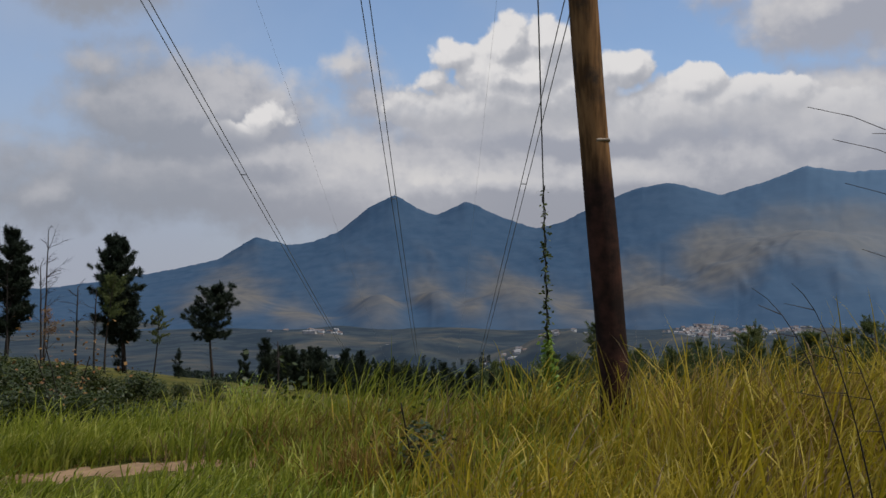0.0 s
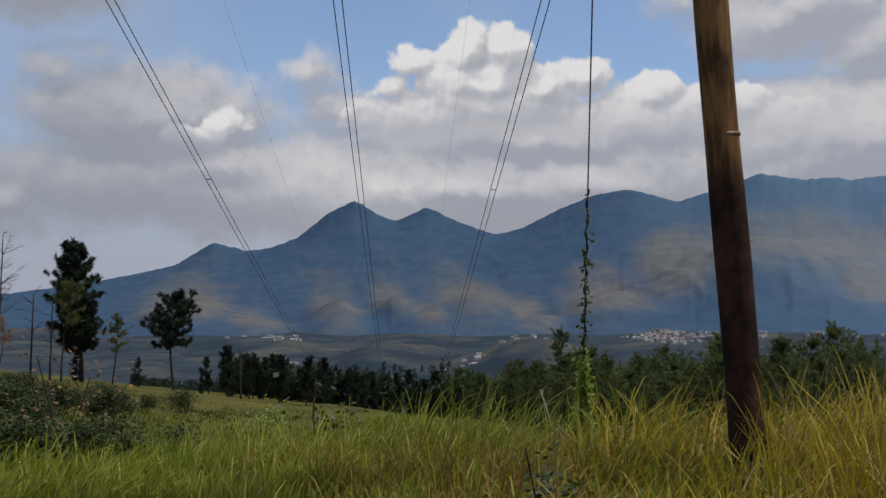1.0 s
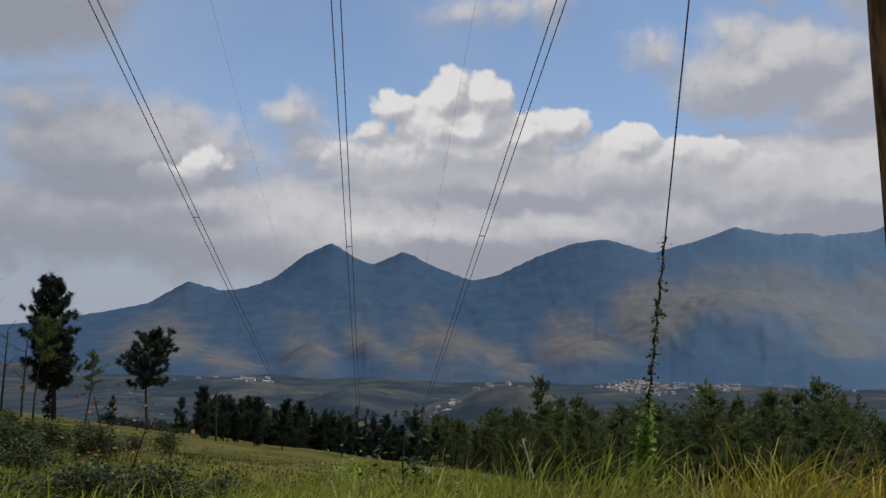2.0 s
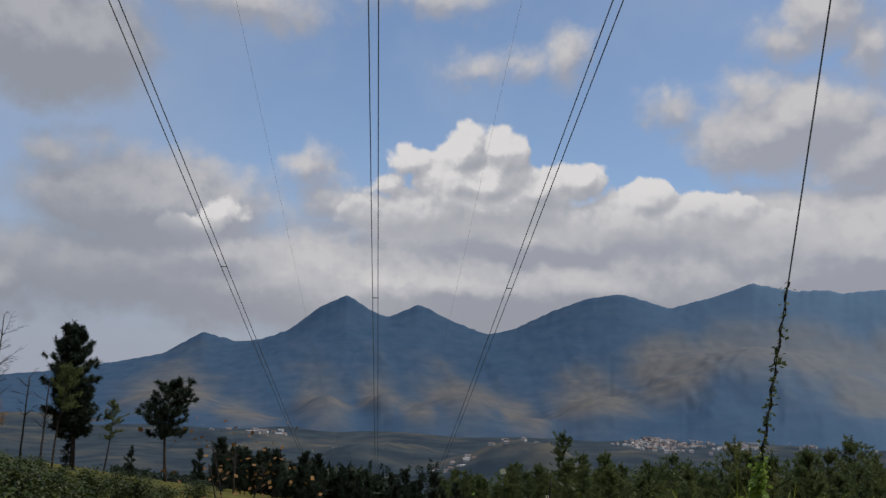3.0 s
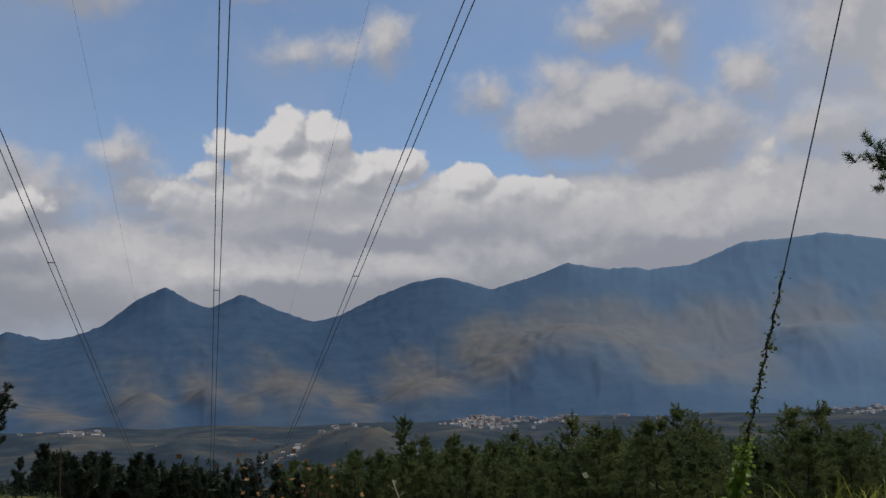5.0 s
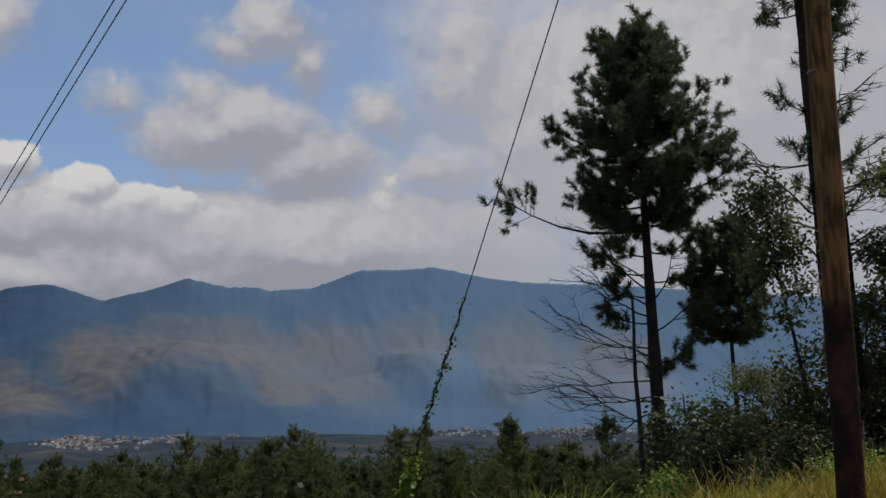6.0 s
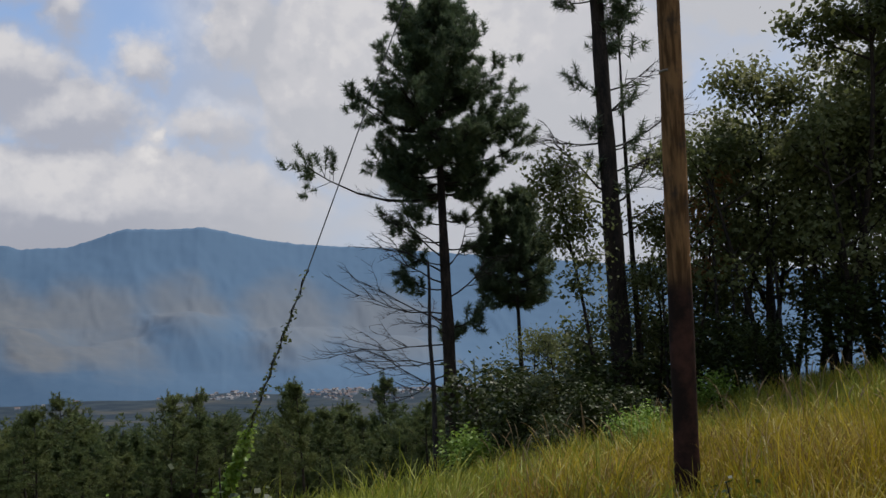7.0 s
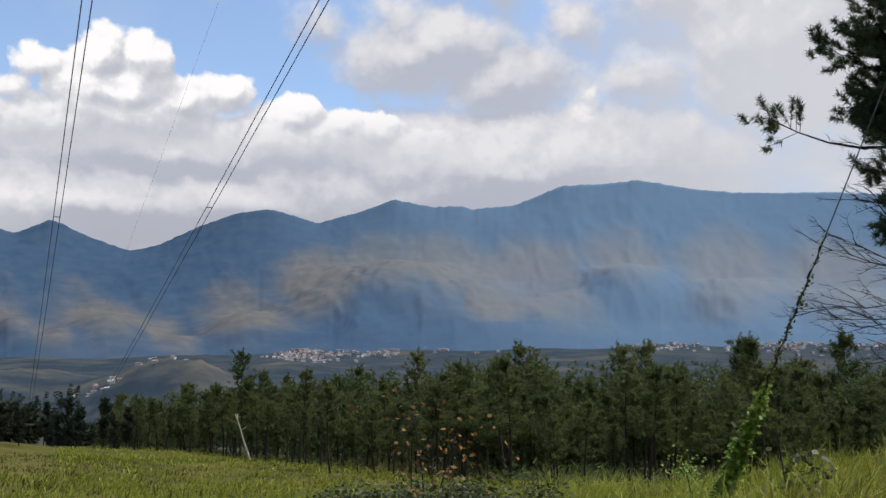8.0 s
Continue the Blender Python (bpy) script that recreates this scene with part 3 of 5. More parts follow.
# ---- overhead line: three twin conductors, two earth wires, far tower ----
LINE_X, LINE_DX, LINE_Z, TOWER_Y = -3.61, -0.073, 37.3, 880.0


def line_at(y, side, lift):
    z = LINE_Z + lift - 0.234 * y if y < 150 else LINE_Z + lift - 35.1 - 0.234 * (y - 150) + 0.000190 * (y - 150) ** 2
    return Vector((LINE_X + side + LINE_DX * y, y, z))


def build_line():
    ys = [-60 + i * 10 for i in range(22)] + [160 + i * 20 for i in range(37)]
    phase = []
    for k, side in enumerate((-15.6, 0.0, 14.3)):
        c = tagged(new("overhead_conductor"), "twin bundled overhead power cable with spacers", "power line", "transmission line cables")
        for off in (-0.30, 0.30):
            s = Shape()
            s.tube([line_at(y, side + off, 0.0) for y in ys], [0.040] * len(ys), 5)
            cable = part("cable", s.done("cable", M["cable"]), c)
        for y in (98, 250):
            y += (-4, 4, 0)[k]
            s = Shape()
            s.tube([line_at(y, side - 0.34, 0.0), line_at(y, side + 0.34, 0.0)], [0.05, 0.05], 6)
            part("spacer", s.done("spacer", M["cable"]), cable)
    for side in (-10.0, 10.0):
        s = Shape()
        s.tube([line_at(y, side, 6.5) for y in ys], [0.008] * len(ys), 5)
        tagged(new("earth_wire", s.done("earth_wire", M["steel"])), "thin earth wire above the power cables", "power line", "transmission line cables")


def build_tower():
    top = line_at(TOWER_Y, 0, 0.0)
    x0, zt = top.x, top.z + 3
    zb = gz(x0, TOWER_Y)
    t = tagged(new("lattice_tower"), "distant steel lattice transmission tower on valley slope", "pylon")

    def corner(u, i):
        w = 5.0 * (1 - u) + 1.0
        return Vector((x0 + w * (1, -1, -1, 1)[i], TOWER_Y + w * (1, 1, -1, -1)[i], zb - 1 + u * (zt - zb + 1)))
    for i in range(4):
        s = Shape()
        s.tube([corner(0, i), corner(1, i)], [0.28, 0.18], 5)
        part("leg", s.done("leg", M["steel"]), t)
    for lvl in range(8):
        for i in range(4):
            s = Shape()
            a, b = lvl / 8, (lvl + 1) / 8
            s.tube([corner(a, i), corner(b, (i + 1) % 4)], [0.1, 0.1], 4)
            s.tube([corner(a, (i + 1) % 4), corner(b, i)], [0.1, 0.1], 4)
            part("brace", s.done("brace", M["steel"]), t)
    s = Shape()
    s.tube([(x0 - 14, TOWER_Y, zt), (x0, TOWER_Y, zt + 1.5), (x0 + 14, TOWER_Y, zt)], [0.2, 0.5, 0.2], 5)
    s.tube([(x0 - 14, TOWER_Y, zt), (x0, TOWER_Y, zt - 2.0), (x0 + 14, TOWER_Y, zt)], [0.2, 0.3, 0.2], 5)
    part("crossarm", s.done("crossarm", M["steel"]), t)


build_line()
build_tower()


# ---- trees ----
def brush_into(v, f, p, d, rnd, count, length, along, width):
    """A shoot whose needles stand off all round, like a bottle brush."""
    d = d.normalized()
    e = d.orthogonal().normalized()
    g = d.cross(e)
    for _ in range(count):
        w = rnd.random() * 6.283
        n = (d * rnd.uniform(-0.1, 1.1) + (e * math.cos(w) + g * math.sin(w)) * rnd.uniform(0.5, 1.0)).normalized()
        o = p - d * along * rnd.random()
        s = n.cross(Vector((rnd.gauss(0, 1), rnd.gauss(0, 1), rnd.gauss(0, 1)))).normalized() * width
        b = len(v)
        v += [o - s, o + s, o + n * length * rnd.uniform(0.7, 1.15)]
        f.append((b, b + 1, b + 2))


def clump_into(v, f, p, r, rnd, count, length, width):
    """A rounded mass of needles seen from far away."""
    for _ in range(count):
        n = Vector((rnd.gauss(0, 1), rnd.gauss(0, 1), rnd.gauss(0.15, 0.8))).normalized()
        o = p + Vector((n.x, n.y, n.z * 0.75)) * r * rnd.uniform(0.25, 0.95)
        w = (n + Vector((rnd.gauss(0, 0.6), rnd.gauss(0, 0.6), rnd.gauss(0.3, 0.6)))).normalized()
        s = w.cross(Vector((rnd.gauss(0, 1), rnd.gauss(0, 1), rnd.gauss(0, 1)))).normalized() * width
        b = len(v)
        v += [o - s, o + s, o + w * length * rnd.uniform(0.6, 1.2)]
        f.append((b, b + 1, b + 2))


def twig_into(s, p, a, ln, rnd, r, depth=0, rise=0.0, deep=1):
    pts = [Vector(p)]
    d = Vector((math.cos(a), math.sin(a), rise + rnd.uniform(-0.15, 0.15)))
    n = 6
    for i in range(n):
        d = (d + Vector((rnd.gauss(0, 0.16), rnd.gauss(0, 0.16), rnd.gauss(0.03, 0.14)))).normalized()
        pts.append(pts[-1] + d * ln / n)
    s.tube(pts, [r * (1 - 0.85 * i / n) for i in range(n + 1)], 4, False)
    if depth < deep:
        for i in (2, 3, 4, 5):
            for _ in range(2):
                twig_into(s, pts[i], a + rnd.uniform(-1.0, 1.0), ln * rnd.uniform(0.22, 0.48), rnd, r * 0.45, depth + 1, rnd.uniform(-0.2, 0.5), deep)


def stem_line(rnd, height, bend):
    ph = rnd.random() * 6

    def stem(z):
        u = z / height
        return Vector((bend * (math.sin(u * 2.4 + ph) - math.sin(ph)), bend * (math.cos(u * 2.0 + ph) - math.cos(ph)), z))
    return stem


def far_pine(seed, height, crown_from, reach, trunk=0.26, bend=0.4, whorls=11, tuft=0.5, count=26, dead=4, full=0.7, needles="needles_far"):
    """A pine seen from far: whorls of rising limbs, each with tufts of long needles, and an uneven top."""
    rnd = random.Random(seed)
    stem = stem_line(rnd, height, bend)
    tr, de = Shape(), Shape()
    zs = [height * i / 12 for i in range(13)]
    tr.tube([stem(z) - Vector((0, 0, 0.6 if z == 0 else 0)) for z in zs], [max(0.03, trunk * (1 - 0.9 * z / height)) for z in zs], 7)
    cv, cf = [], []
    heavy = rnd.random() * 6.283
    for w in range(whorls):
        u = (w + 0.6 * rnd.random()) / whorls
        z = height * (crown_from + (0.97 - crown_from) * u)
        prof = reach * max(0.12, (1 - u) ** full * min(1.0, 0.6 + 1.6 * u)) * rnd.uniform(0.7, 1.15)
        for k in range(rnd.randint(4, 6)):
            a = rnd.random() * 6.283
            ln = prof * rnd.uniform(0.5, 1.05) * (1 + 0.22 * math.cos(a - heavy))
            rise = rnd.uniform(0.05, 0.35) + 0.5 * u
            p0, out = stem(z + rnd.uniform(-0.4, 0.4) * height * (0.97 - crown_from) / whorls), Vector((math.cos(a), math.sin(a), 0))
            tr.tube([p0, p0 + out * ln * 0.55 + Vector((0, 0, ln * rise * 0.3)), p0 + out * ln + Vector((0, 0, ln * rise))], [0.055, 0.035, 0.015], 4, False)
            for q in (0.35, 0.6, 0.8, 1.0, 1.0):
                side = Vector((-out.y, out.x, 0)) * rnd.gauss(0, 0.30) * ln * q
                b = p0 + out * ln * q + side + Vector((0, 0, ln * rise * q * q + rnd.gauss(0.05, 0.18)))
                d = (out * rnd.uniform(0.2, 0.9) + side * 0.5 + Vector((0, 0, rnd.uniform(0.3, 1.1)))).normalized()
                brush_into(cv, cf, b + d * 0.4 * tuft, d, rnd, count, tuft * rnd.uniform(0.8, 1.25), tuft * 1.5, 0.10 * tuft)
    for k in range(4):
        brush_into(cv, cf, stem(height * (1 - 0.02 * k)) + Vector((0, 0, 0.3)), Vector((rnd.gauss(0, 0.3), rnd.gauss(0, 0.3), 1)), rnd, count, tuft * 0.8, tuft * 2, 0.08 * tuft)
    for k in range(dead):
        twig_into(de, stem(height * rnd.uniform(0.12, crown_from + 0.05)), rnd.random() * 6.283, reach * rnd.uniform(0.3, 0.7), rnd, 0.04, 0, 0.0, 0)
    return [("trunk", tr.done("trunk", M["bark"])), ("crown", mesh_of("crown", cv, cf, M[needles]))] + ([("dead_branches", de.done("dead_branches", M["dead_wood"]))] if dead else [])


def plant(meshes, x, y, label, group="", turn=0.0, size=1.0, name="pine_tree", z=None, category="tree", flat=1.0):
    t = tagged(new(name), label, category, group)
    t.matrix_world = pose(x, y, (gz(x, y) if z is None else z) - 0.05, 0, 0, turn) @ Matrix.Diagonal((size, size, size * flat, 1))
    for n, me in meshes:
        p = part(n, me, t)
        if n not in ("trunk", "branch"):
            tagged(p, kind="stuff")
    return t


def near_pine(seed, height, crown_from, reach, trunk, label, x, y, z, whorls=19, extra=(), bare=(), needles=76, nlen=0.30, along=0.55, width=0.014, shoots=9, round_top=0.75, bend=0.2, wind=(0, 0), name="pine_tree", min_b=4, max_b=6, taper=0.92, dome=0.75):
    """A pine seen from nearby: each living or bare branch is a part of its own."""
    rnd = random.Random(seed)
    stem = stem_line(rnd, height, bend)
    tree = tagged(new(name), label, "tree")
    tree.location = (x, y, z)
    tr = Shape()
    zs = [height * i / 22 for i in range(23)]
    tr.tube([stem(q) - Vector((0, 0, 0.5 if q == 0 else 0)) for q in zs], [max(0.022, trunk * (1 - taper * q / height) * (1.3 if i == 0 else 1)) * (1 + 0.06 * math.sin(i * 2.1)) for i, q in enumerate(zs)], 11)
    part("trunk", tr.done("trunk", M["bark"]), tree)
    cv, cf = [], []

    def limb(h, a, ln, rise, leafy=0.35, n=None):
        s = Shape()
        p0, out = stem(h), Vector((math.cos(a), math.sin(a), 0))

        def along_at(q):
            return p0 + out * ln * q + Vector((0, 0, ln * rise * q * q - 0.06 * ln * math.sin(math.pi * q)))
        r0 = 0.018 + 0.011 * ln
        s.tube([along_at(q) for q in (0, 0.2, 0.4, 0.6, 0.8, 1.0)], [r0, r0 * 0.85, r0 * 0.7, r0 * 0.5, r0 * 0.35, r0 * 0.2], 5, False)
        for j in range(n or max(3, int(shoots * (0.7 + ln / 2.5)))):
            q = leafy + (1 - leafy) * ((j + rnd.random()) / (n or max(3, int(shoots * (0.7 + ln / 2.5)))))
            b = along_at(q)
            side = Vector((-out.y, out.x, 0)) * rnd.choice((-1, 1)) * rnd.uniform(0.1, 0.8)
            d = (out * rnd.uniform(-0.1, 1.0) + side * 1.3 + Vector((0, 0, rnd.uniform(-0.35, 1.0)))).normalized()
            sl = rnd.uniform(0.4, 1.05) * (0.55 + 0.18 * ln)
            e = b + d * sl
            s.tube([b, b + d * sl * 0.5 + Vector((0, 0, 0.02)), e], [0.014, 0.011, 0.007], 4, False)
            up = (d + Vector((rnd.gauss(0, 0.3), rnd.gauss(0, 0.3), 0.5))).normalized()
            brush_into(cv, cf, e, up, rnd, needles, nlen, along, width)
            brush_into(cv, cf, b + d * sl * 0.6, up, rnd, needles // 3, nlen * 0.9, along * 0.7, width)
        part("branch", s.done("branch", M["bark"]), tree)

    for w in range(whorls):
        u = (w + 0.35 * rnd.random()) / (whorls - 0.6)
        prof = reach * max(0.08, (1 - u) ** dome * min(1.0, 0.55 + 1.6 * u))
        for k in range(rnd.randint(min_b, max_b)):
            limb(height * (crown_from + (0.975 - crown_from) * u), rnd.random() * 6.283, prof * rnd.uniform(0.5, 1.05), 0.22 + 0.8 * u ** 1.4)
    brush_into(cv, cf, stem(height) + Vector((0, 0, 0.25)), Vector((0, 0, 1)), rnd, needles * 2, nlen, along * 2, width)
    for h, a, ln, rise, leafy, n in extra:
        limb(h, radians(90 - a), ln, rise, leafy, n)
    for h, a, ln, rise in bare:
        s = Shape()
        twig_into(s, stem(h), radians(90 - a), ln, rnd, 0.042, 0, rise, 2)
        tagged(part("dead_branch", s.done("dead_branch", M["dead_wood"]), tree), "bare grey dead branch")
    tagged(part("crown", mesh_of("crown", cv, cf, M["needles"]), tree), kind="stuff")
    return tree


def broadleaf(seed, height, crown_from, reach, leaves, leaf=0.13, trunk=0.10, mat="leaf", limbs=9, puff=0.55, droop=0.5, slim=0.28, bark="bark", stems=1):
    """Meshes of a leafy tree or bush: forked stems, limbs and single leaves hung in clusters."""
    rnd = random.Random(seed)
    tr, le = Shape(), Shape()
    tips = []
    for st in range(stems):
        stem = stem_line(rnd, height, 0.10 * height)
        k = rnd.uniform(0.75, 1.0) if st else 1.0
        zs = [height * 0.95 * k * i / 10 for i in range(11)]
        o = Vector((rnd.gauss(0, 0.25), rnd.gauss(0, 0.25), 0)) * (st > 0) * min(1, height / 4)
        tr.tube([stem(q) + o * (1 + q / height * 2) - Vector((0, 0, 0.3 if q == 0 else 0)) for q in zs], [max(0.008, trunk * (1 - 0.9 * q / height)) for q in zs], 7)
        tips.append((stem(zs[-1]) + o * 3, 0.7))
        for i in range(limbs):
            u = rnd.random() ** 0.8
            h = height * k * (crown_from + (0.92 - crown_from) * u)
            a, ln = rnd.random() * 6.283, reach * (0.35 + 0.75 * math.sin(math.pi * (0.15 + 0.8 * u))) * rnd.uniform(0.5, 1.0)
            p = stem(h) + o * (1 + h / height * 2)
            pts = [p]
            d = Vector((math.cos(a), math.sin(a), rnd.uniform(0.3, 1.0))).normalized()
            for j in range(4):
                d = (d + Vector((rnd.gauss(0, 0.2), rnd.gauss(0, 0.2), rnd.gauss(0, 0.15)))).normalized()
                pts.append(pts[-1] + d * ln / 4)
                if j:
                    tips.append((pts[-1], 0.55 + 0.3 * rnd.random()))
            r = trunk * 0.38
            tr.tube(pts, [r, r * 0.7, r * 0.5, r * 0.3, r * 0.15], 5, False)
    for i in range(leaves):
        p, r = tips[rnd.randrange(len(tips))]
        n = Vector((rnd.gauss(0, 1), rnd.gauss(0, 1), rnd.gauss(0, 0.8))) * puff * r * 0.75
        leaf_into(le, p + n, rnd, leaf * rnd.uniform(0.6, 1.25), droop, slim)
    return [("trunk", tr.done("trunk", M[bark])), ("leaves", le.done("leaves", M[mat], False))]


# the tall pine, its slim neighbours and the dead stub beside it
near_pine(11, 19.6, 0.57, 3.9, 0.33, "tall dark green pine with bare lower branches", 21.25, 26.45, -2.55, whorls=21, min_b=5, max_b=6, shoots=8,
          extra=[(11.1, -50, 5.6, 0.25, 0.76, 13), (14.4, -50, 3.6, 0.30, 0.45, 14), (12.6, 132, 3.7, 0.25, 0.45, 16), (13.6, 120, 3.5, 0.3, 0.45, 14), (9.3, -46, 2.1, 0.45, 0.35, 14), (7.4, -52, 1.9, 0.40, 0.40, 14),
                 (8.4, -60, 1.6, 0.5, 0.4, 10), (9.0, 125, 1.8, 0.4, 0.35, 12), (5.9, 125, 1.5, 0.5, 0.25, 14), (10.0, -95, 2.2, 0.3, 0.4, 12), (10.2, 90, 2.4, 0.3, 0.4, 12), (5.4, 60, 1.2, 0.5, 0.25, 9)],
          bare=[(8.0, -55, 3.6, 0.35), (6.0, -52, 4.2, 0.1), (4.4, -48, 4.6, 0.0), (3.4, -55, 3.8, 0.02), (5.6, -85, 3.0, 0.1), (8.6, -48, 4.0, 0.25), (7.6, -70, 3.6, 0.15), (6.4, -40, 4.4, 0.05), (5.2, -60, 5.0, 0.02), (4.6, -30, 4.2, -0.05), (4.0, -75, 3.4, 0.0), (3.6, 100, 2.2, 0.2),
                (7.0, 130, 3.0, 0.5), (8.2, 150, 2.4, 0.6), (5.8, 20, 2.6, 0.3), (9.0, -20, 3.0, 0.4)], needles=96, nlen=0.29, along=0.50, width=0.017, dome=0.50)
near_pine(5, 9.1 - gz(24.3, 25.1), 0.61, 2.2, 0.15, "slender young pine among bushes", 24.3, 25.1, gz(24.3, 25.1), 11, needles=100, nlen=0.27, along=0.55, width=0.018, shoots=8, min_b=4, max_b=6, dome=0.5,
          bare=[(3.6, -50, 1.8, 0.2), (3.0, 120, 1.6, 0.2), (2.4, -60, 1.6, 0.1), (4.2, 110, 1.5, 0.3)])
near_pine(17, 20.0, 0.67, 2.4, 0.36, "tall pine with charred trunk, dead limbs and few needles", 18.2, 16.7, gz(18.2, 16.7), 7, taper=0.6, needles=60, nlen=0.28, shoots=7,
          extra=[(10.6, -50, 0.9, 0.6, 0.2, 5), (10.0, 140, 1.0, 0.6, 0.2, 5), (9.3, -60, 0.8, 0.5, 0.2, 5), (8.8, 120, 1.2, 0.5, 0.3, 5), (8.2, -40, 0.6, 0.5, 0.2, 4), (7.6, 160, 0.7, 0.5, 0.2, 4)],
          bare=[(9.0, -50, 2.2, 0.05), (7.4, -45, 2.6, 0.2), (7.0, -60, 2.2, 0.1), (6.2, -35, 1.8, 0.0), (8.8, 130, 2.8, 0.45), (8.0, 120, 2.6, 0.4), (7.0, 125, 3.0, 0.35), (6.0, 140, 2.6, 0.3), (9.8, 110, 2.4, 0.5), (10.6, 140, 2.0, 0.4), (5.0, 130, 3.0, 0.15)])
near_pine(19, 15.0, 0.80, 1.3, 0.12, "slim pine close beside a thicker trunk", 18.75, 16.35, gz(18.75, 16.35), 5, needles=40, shoots=4, bare=[(8.0, 100, 1.6, 0.3), (6.5, 140, 1.4, 0.3)])
near_pine(23, 15.5, 0.62, 2.6, 0.20, "dark pine at the edge of the thicket", 21.6, 9.4, gz(21.6, 9.4), 8, needles=40, shoots=5)


def build_stub(x, y, height, r, lean, label, name="dead_tree", seed=1, twigs=3):
    rnd = random.Random(seed)
    t = tagged(new(name), label, "tree")
    t.location = (x, y, gz(x, y))
    s = Shape()
    zs = [height * i / 9 for i in range(10)]
    pts = [Vector((lean[0] * q + 0.03 * math.sin(q * 1.7), lean[1] * q + 0.03 * math.cos(q), q - (0.4 if q == 0 else 0))) for q in zs]
    s.tube(pts, [r * (1 - 0.6 * q / height) for q in zs], 8)
    part("trunk", s.done("trunk", M["dead_wood"]), t)
    for i in range(twigs):
        b = Shape()
        twig_into(b, pts[rnd.randrange(4, 10)], rnd.random() * 6.283, height * rnd.uniform(0.10, 0.22), rnd, r * 0.3, 0, 0.7, 1)
        part("dead_branch", b.done("dead_branch", M["dead_wood"]), t)
    return t


build_stub(19.95, 26.15, gz(19.95, 26.15) * -1 + 5.85, 0.125, (-0.012, 0.012), "broken dead pine stem beside a living pine", seed=3, twigs=0)
build_stub(21.95, 25.9, 5.5, 0.07, (0.01, 0.0), "thin dead stem under a pine", seed=5, twigs=2)

# leafy trees and bushes of the thicket
rnd0 = random.Random(55)
DENSE, AIRY = "dense dark thicket tree", "tall airy tree with drooping leaf clusters"
gum = [broadleaf(60, 8.5, 0.30, 1.9, 3600, 0.17, 0.09), broadleaf(61, 10.0, 0.35, 2.3, 4800, 0.17, 0.11, limbs=12), broadleaf(62, 7.0, 0.34, 2.4, 4800, 0.17, 0.09, limbs=15, stems=2),
       broadleaf(63, 12.5, 0.45, 2.0, 4600, 0.19, 0.11, limbs=14, puff=0.42), broadleaf(64, 8.8, 0.10, 1.25, 5200, 0.16, 0.08, limbs=16, puff=0.6)]
for k, (i, x, y, turn, size, label) in enumerate([
        (4, 17.3, 17.0, 20, 1.0, "slim leafy tree with drooping leaves beside a pine"), (2, 18.2, 19.6, 70, 0.62, "bushy young tree below a pine"), (1, 19.9, 14.2, 130, 1.05, "leafy tree behind the pole"),
        (2, 20.0, 12.8, 10, 1.12, DENSE), (2, 21.2, 13.4, 200, 1.2, DENSE), (2, 21.8, 12.2, 300, 1.22, DENSE), (2, 20.8, 11.2, 45, 1.1, DENSE), (3, 20.6, 11.2, 80, 1.12, AIRY), (2, 22.6, 10.8, 30, 1.2, DENSE),
        (2, 22.4, 9.2, 160, 1.15, DENSE), (3, 22.4, 9.6, 220, 1.05, AIRY), (2, 23.8, 7.8, 260, 1.2, DENSE), (2, 24.0, 6.0, 20, 1.2, DENSE), (2, 23.8, 13.8, 300, 1.2, DENSE), (2, 24.4, 11.4, 60, 1.3, DENSE),
        (2, 18.9, 16.2, 240, 0.75, "bushy young tree below a pine"), (2, 24.8, 9.4, 100, 1.3, DENSE), (2, 20.4, 15.4, 190, 0.95, DENSE), 
        (2, 26.8, 7.4, 330, 1.3, DENSE), (1, 21.4, 15.0, 20, 0.9, DENSE)]):
    plant(gum[i], x, y, label, "thicket", turn, size, "broadleaf_tree")
for k in range(16):
    x, y = 18.6 + 0.34 * k + rnd0.uniform(-0.3, 0.3), 14.6 - 0.46 * k + rnd0.uniform(-0.8, 0.8)
    build_stub(x, y, rnd0.uniform(4.5, 7.5), rnd0.uniform(0.035, 0.07), (rnd0.uniform(-0.05, 0.05), rnd0.uniform(-0.05, 0.05)), "thin bare stem in the thicket", seed=k + 90, twigs=2)
red = broadleaf(66, 7.5, 0.45, 1.2, 1500, 0.15, 0.07, "leaf_brown", 8)
plant(red, 18.9, 15.0, "tree with withered reddish brown leaves", "", 0, 1.0, "broadleaf_tree")

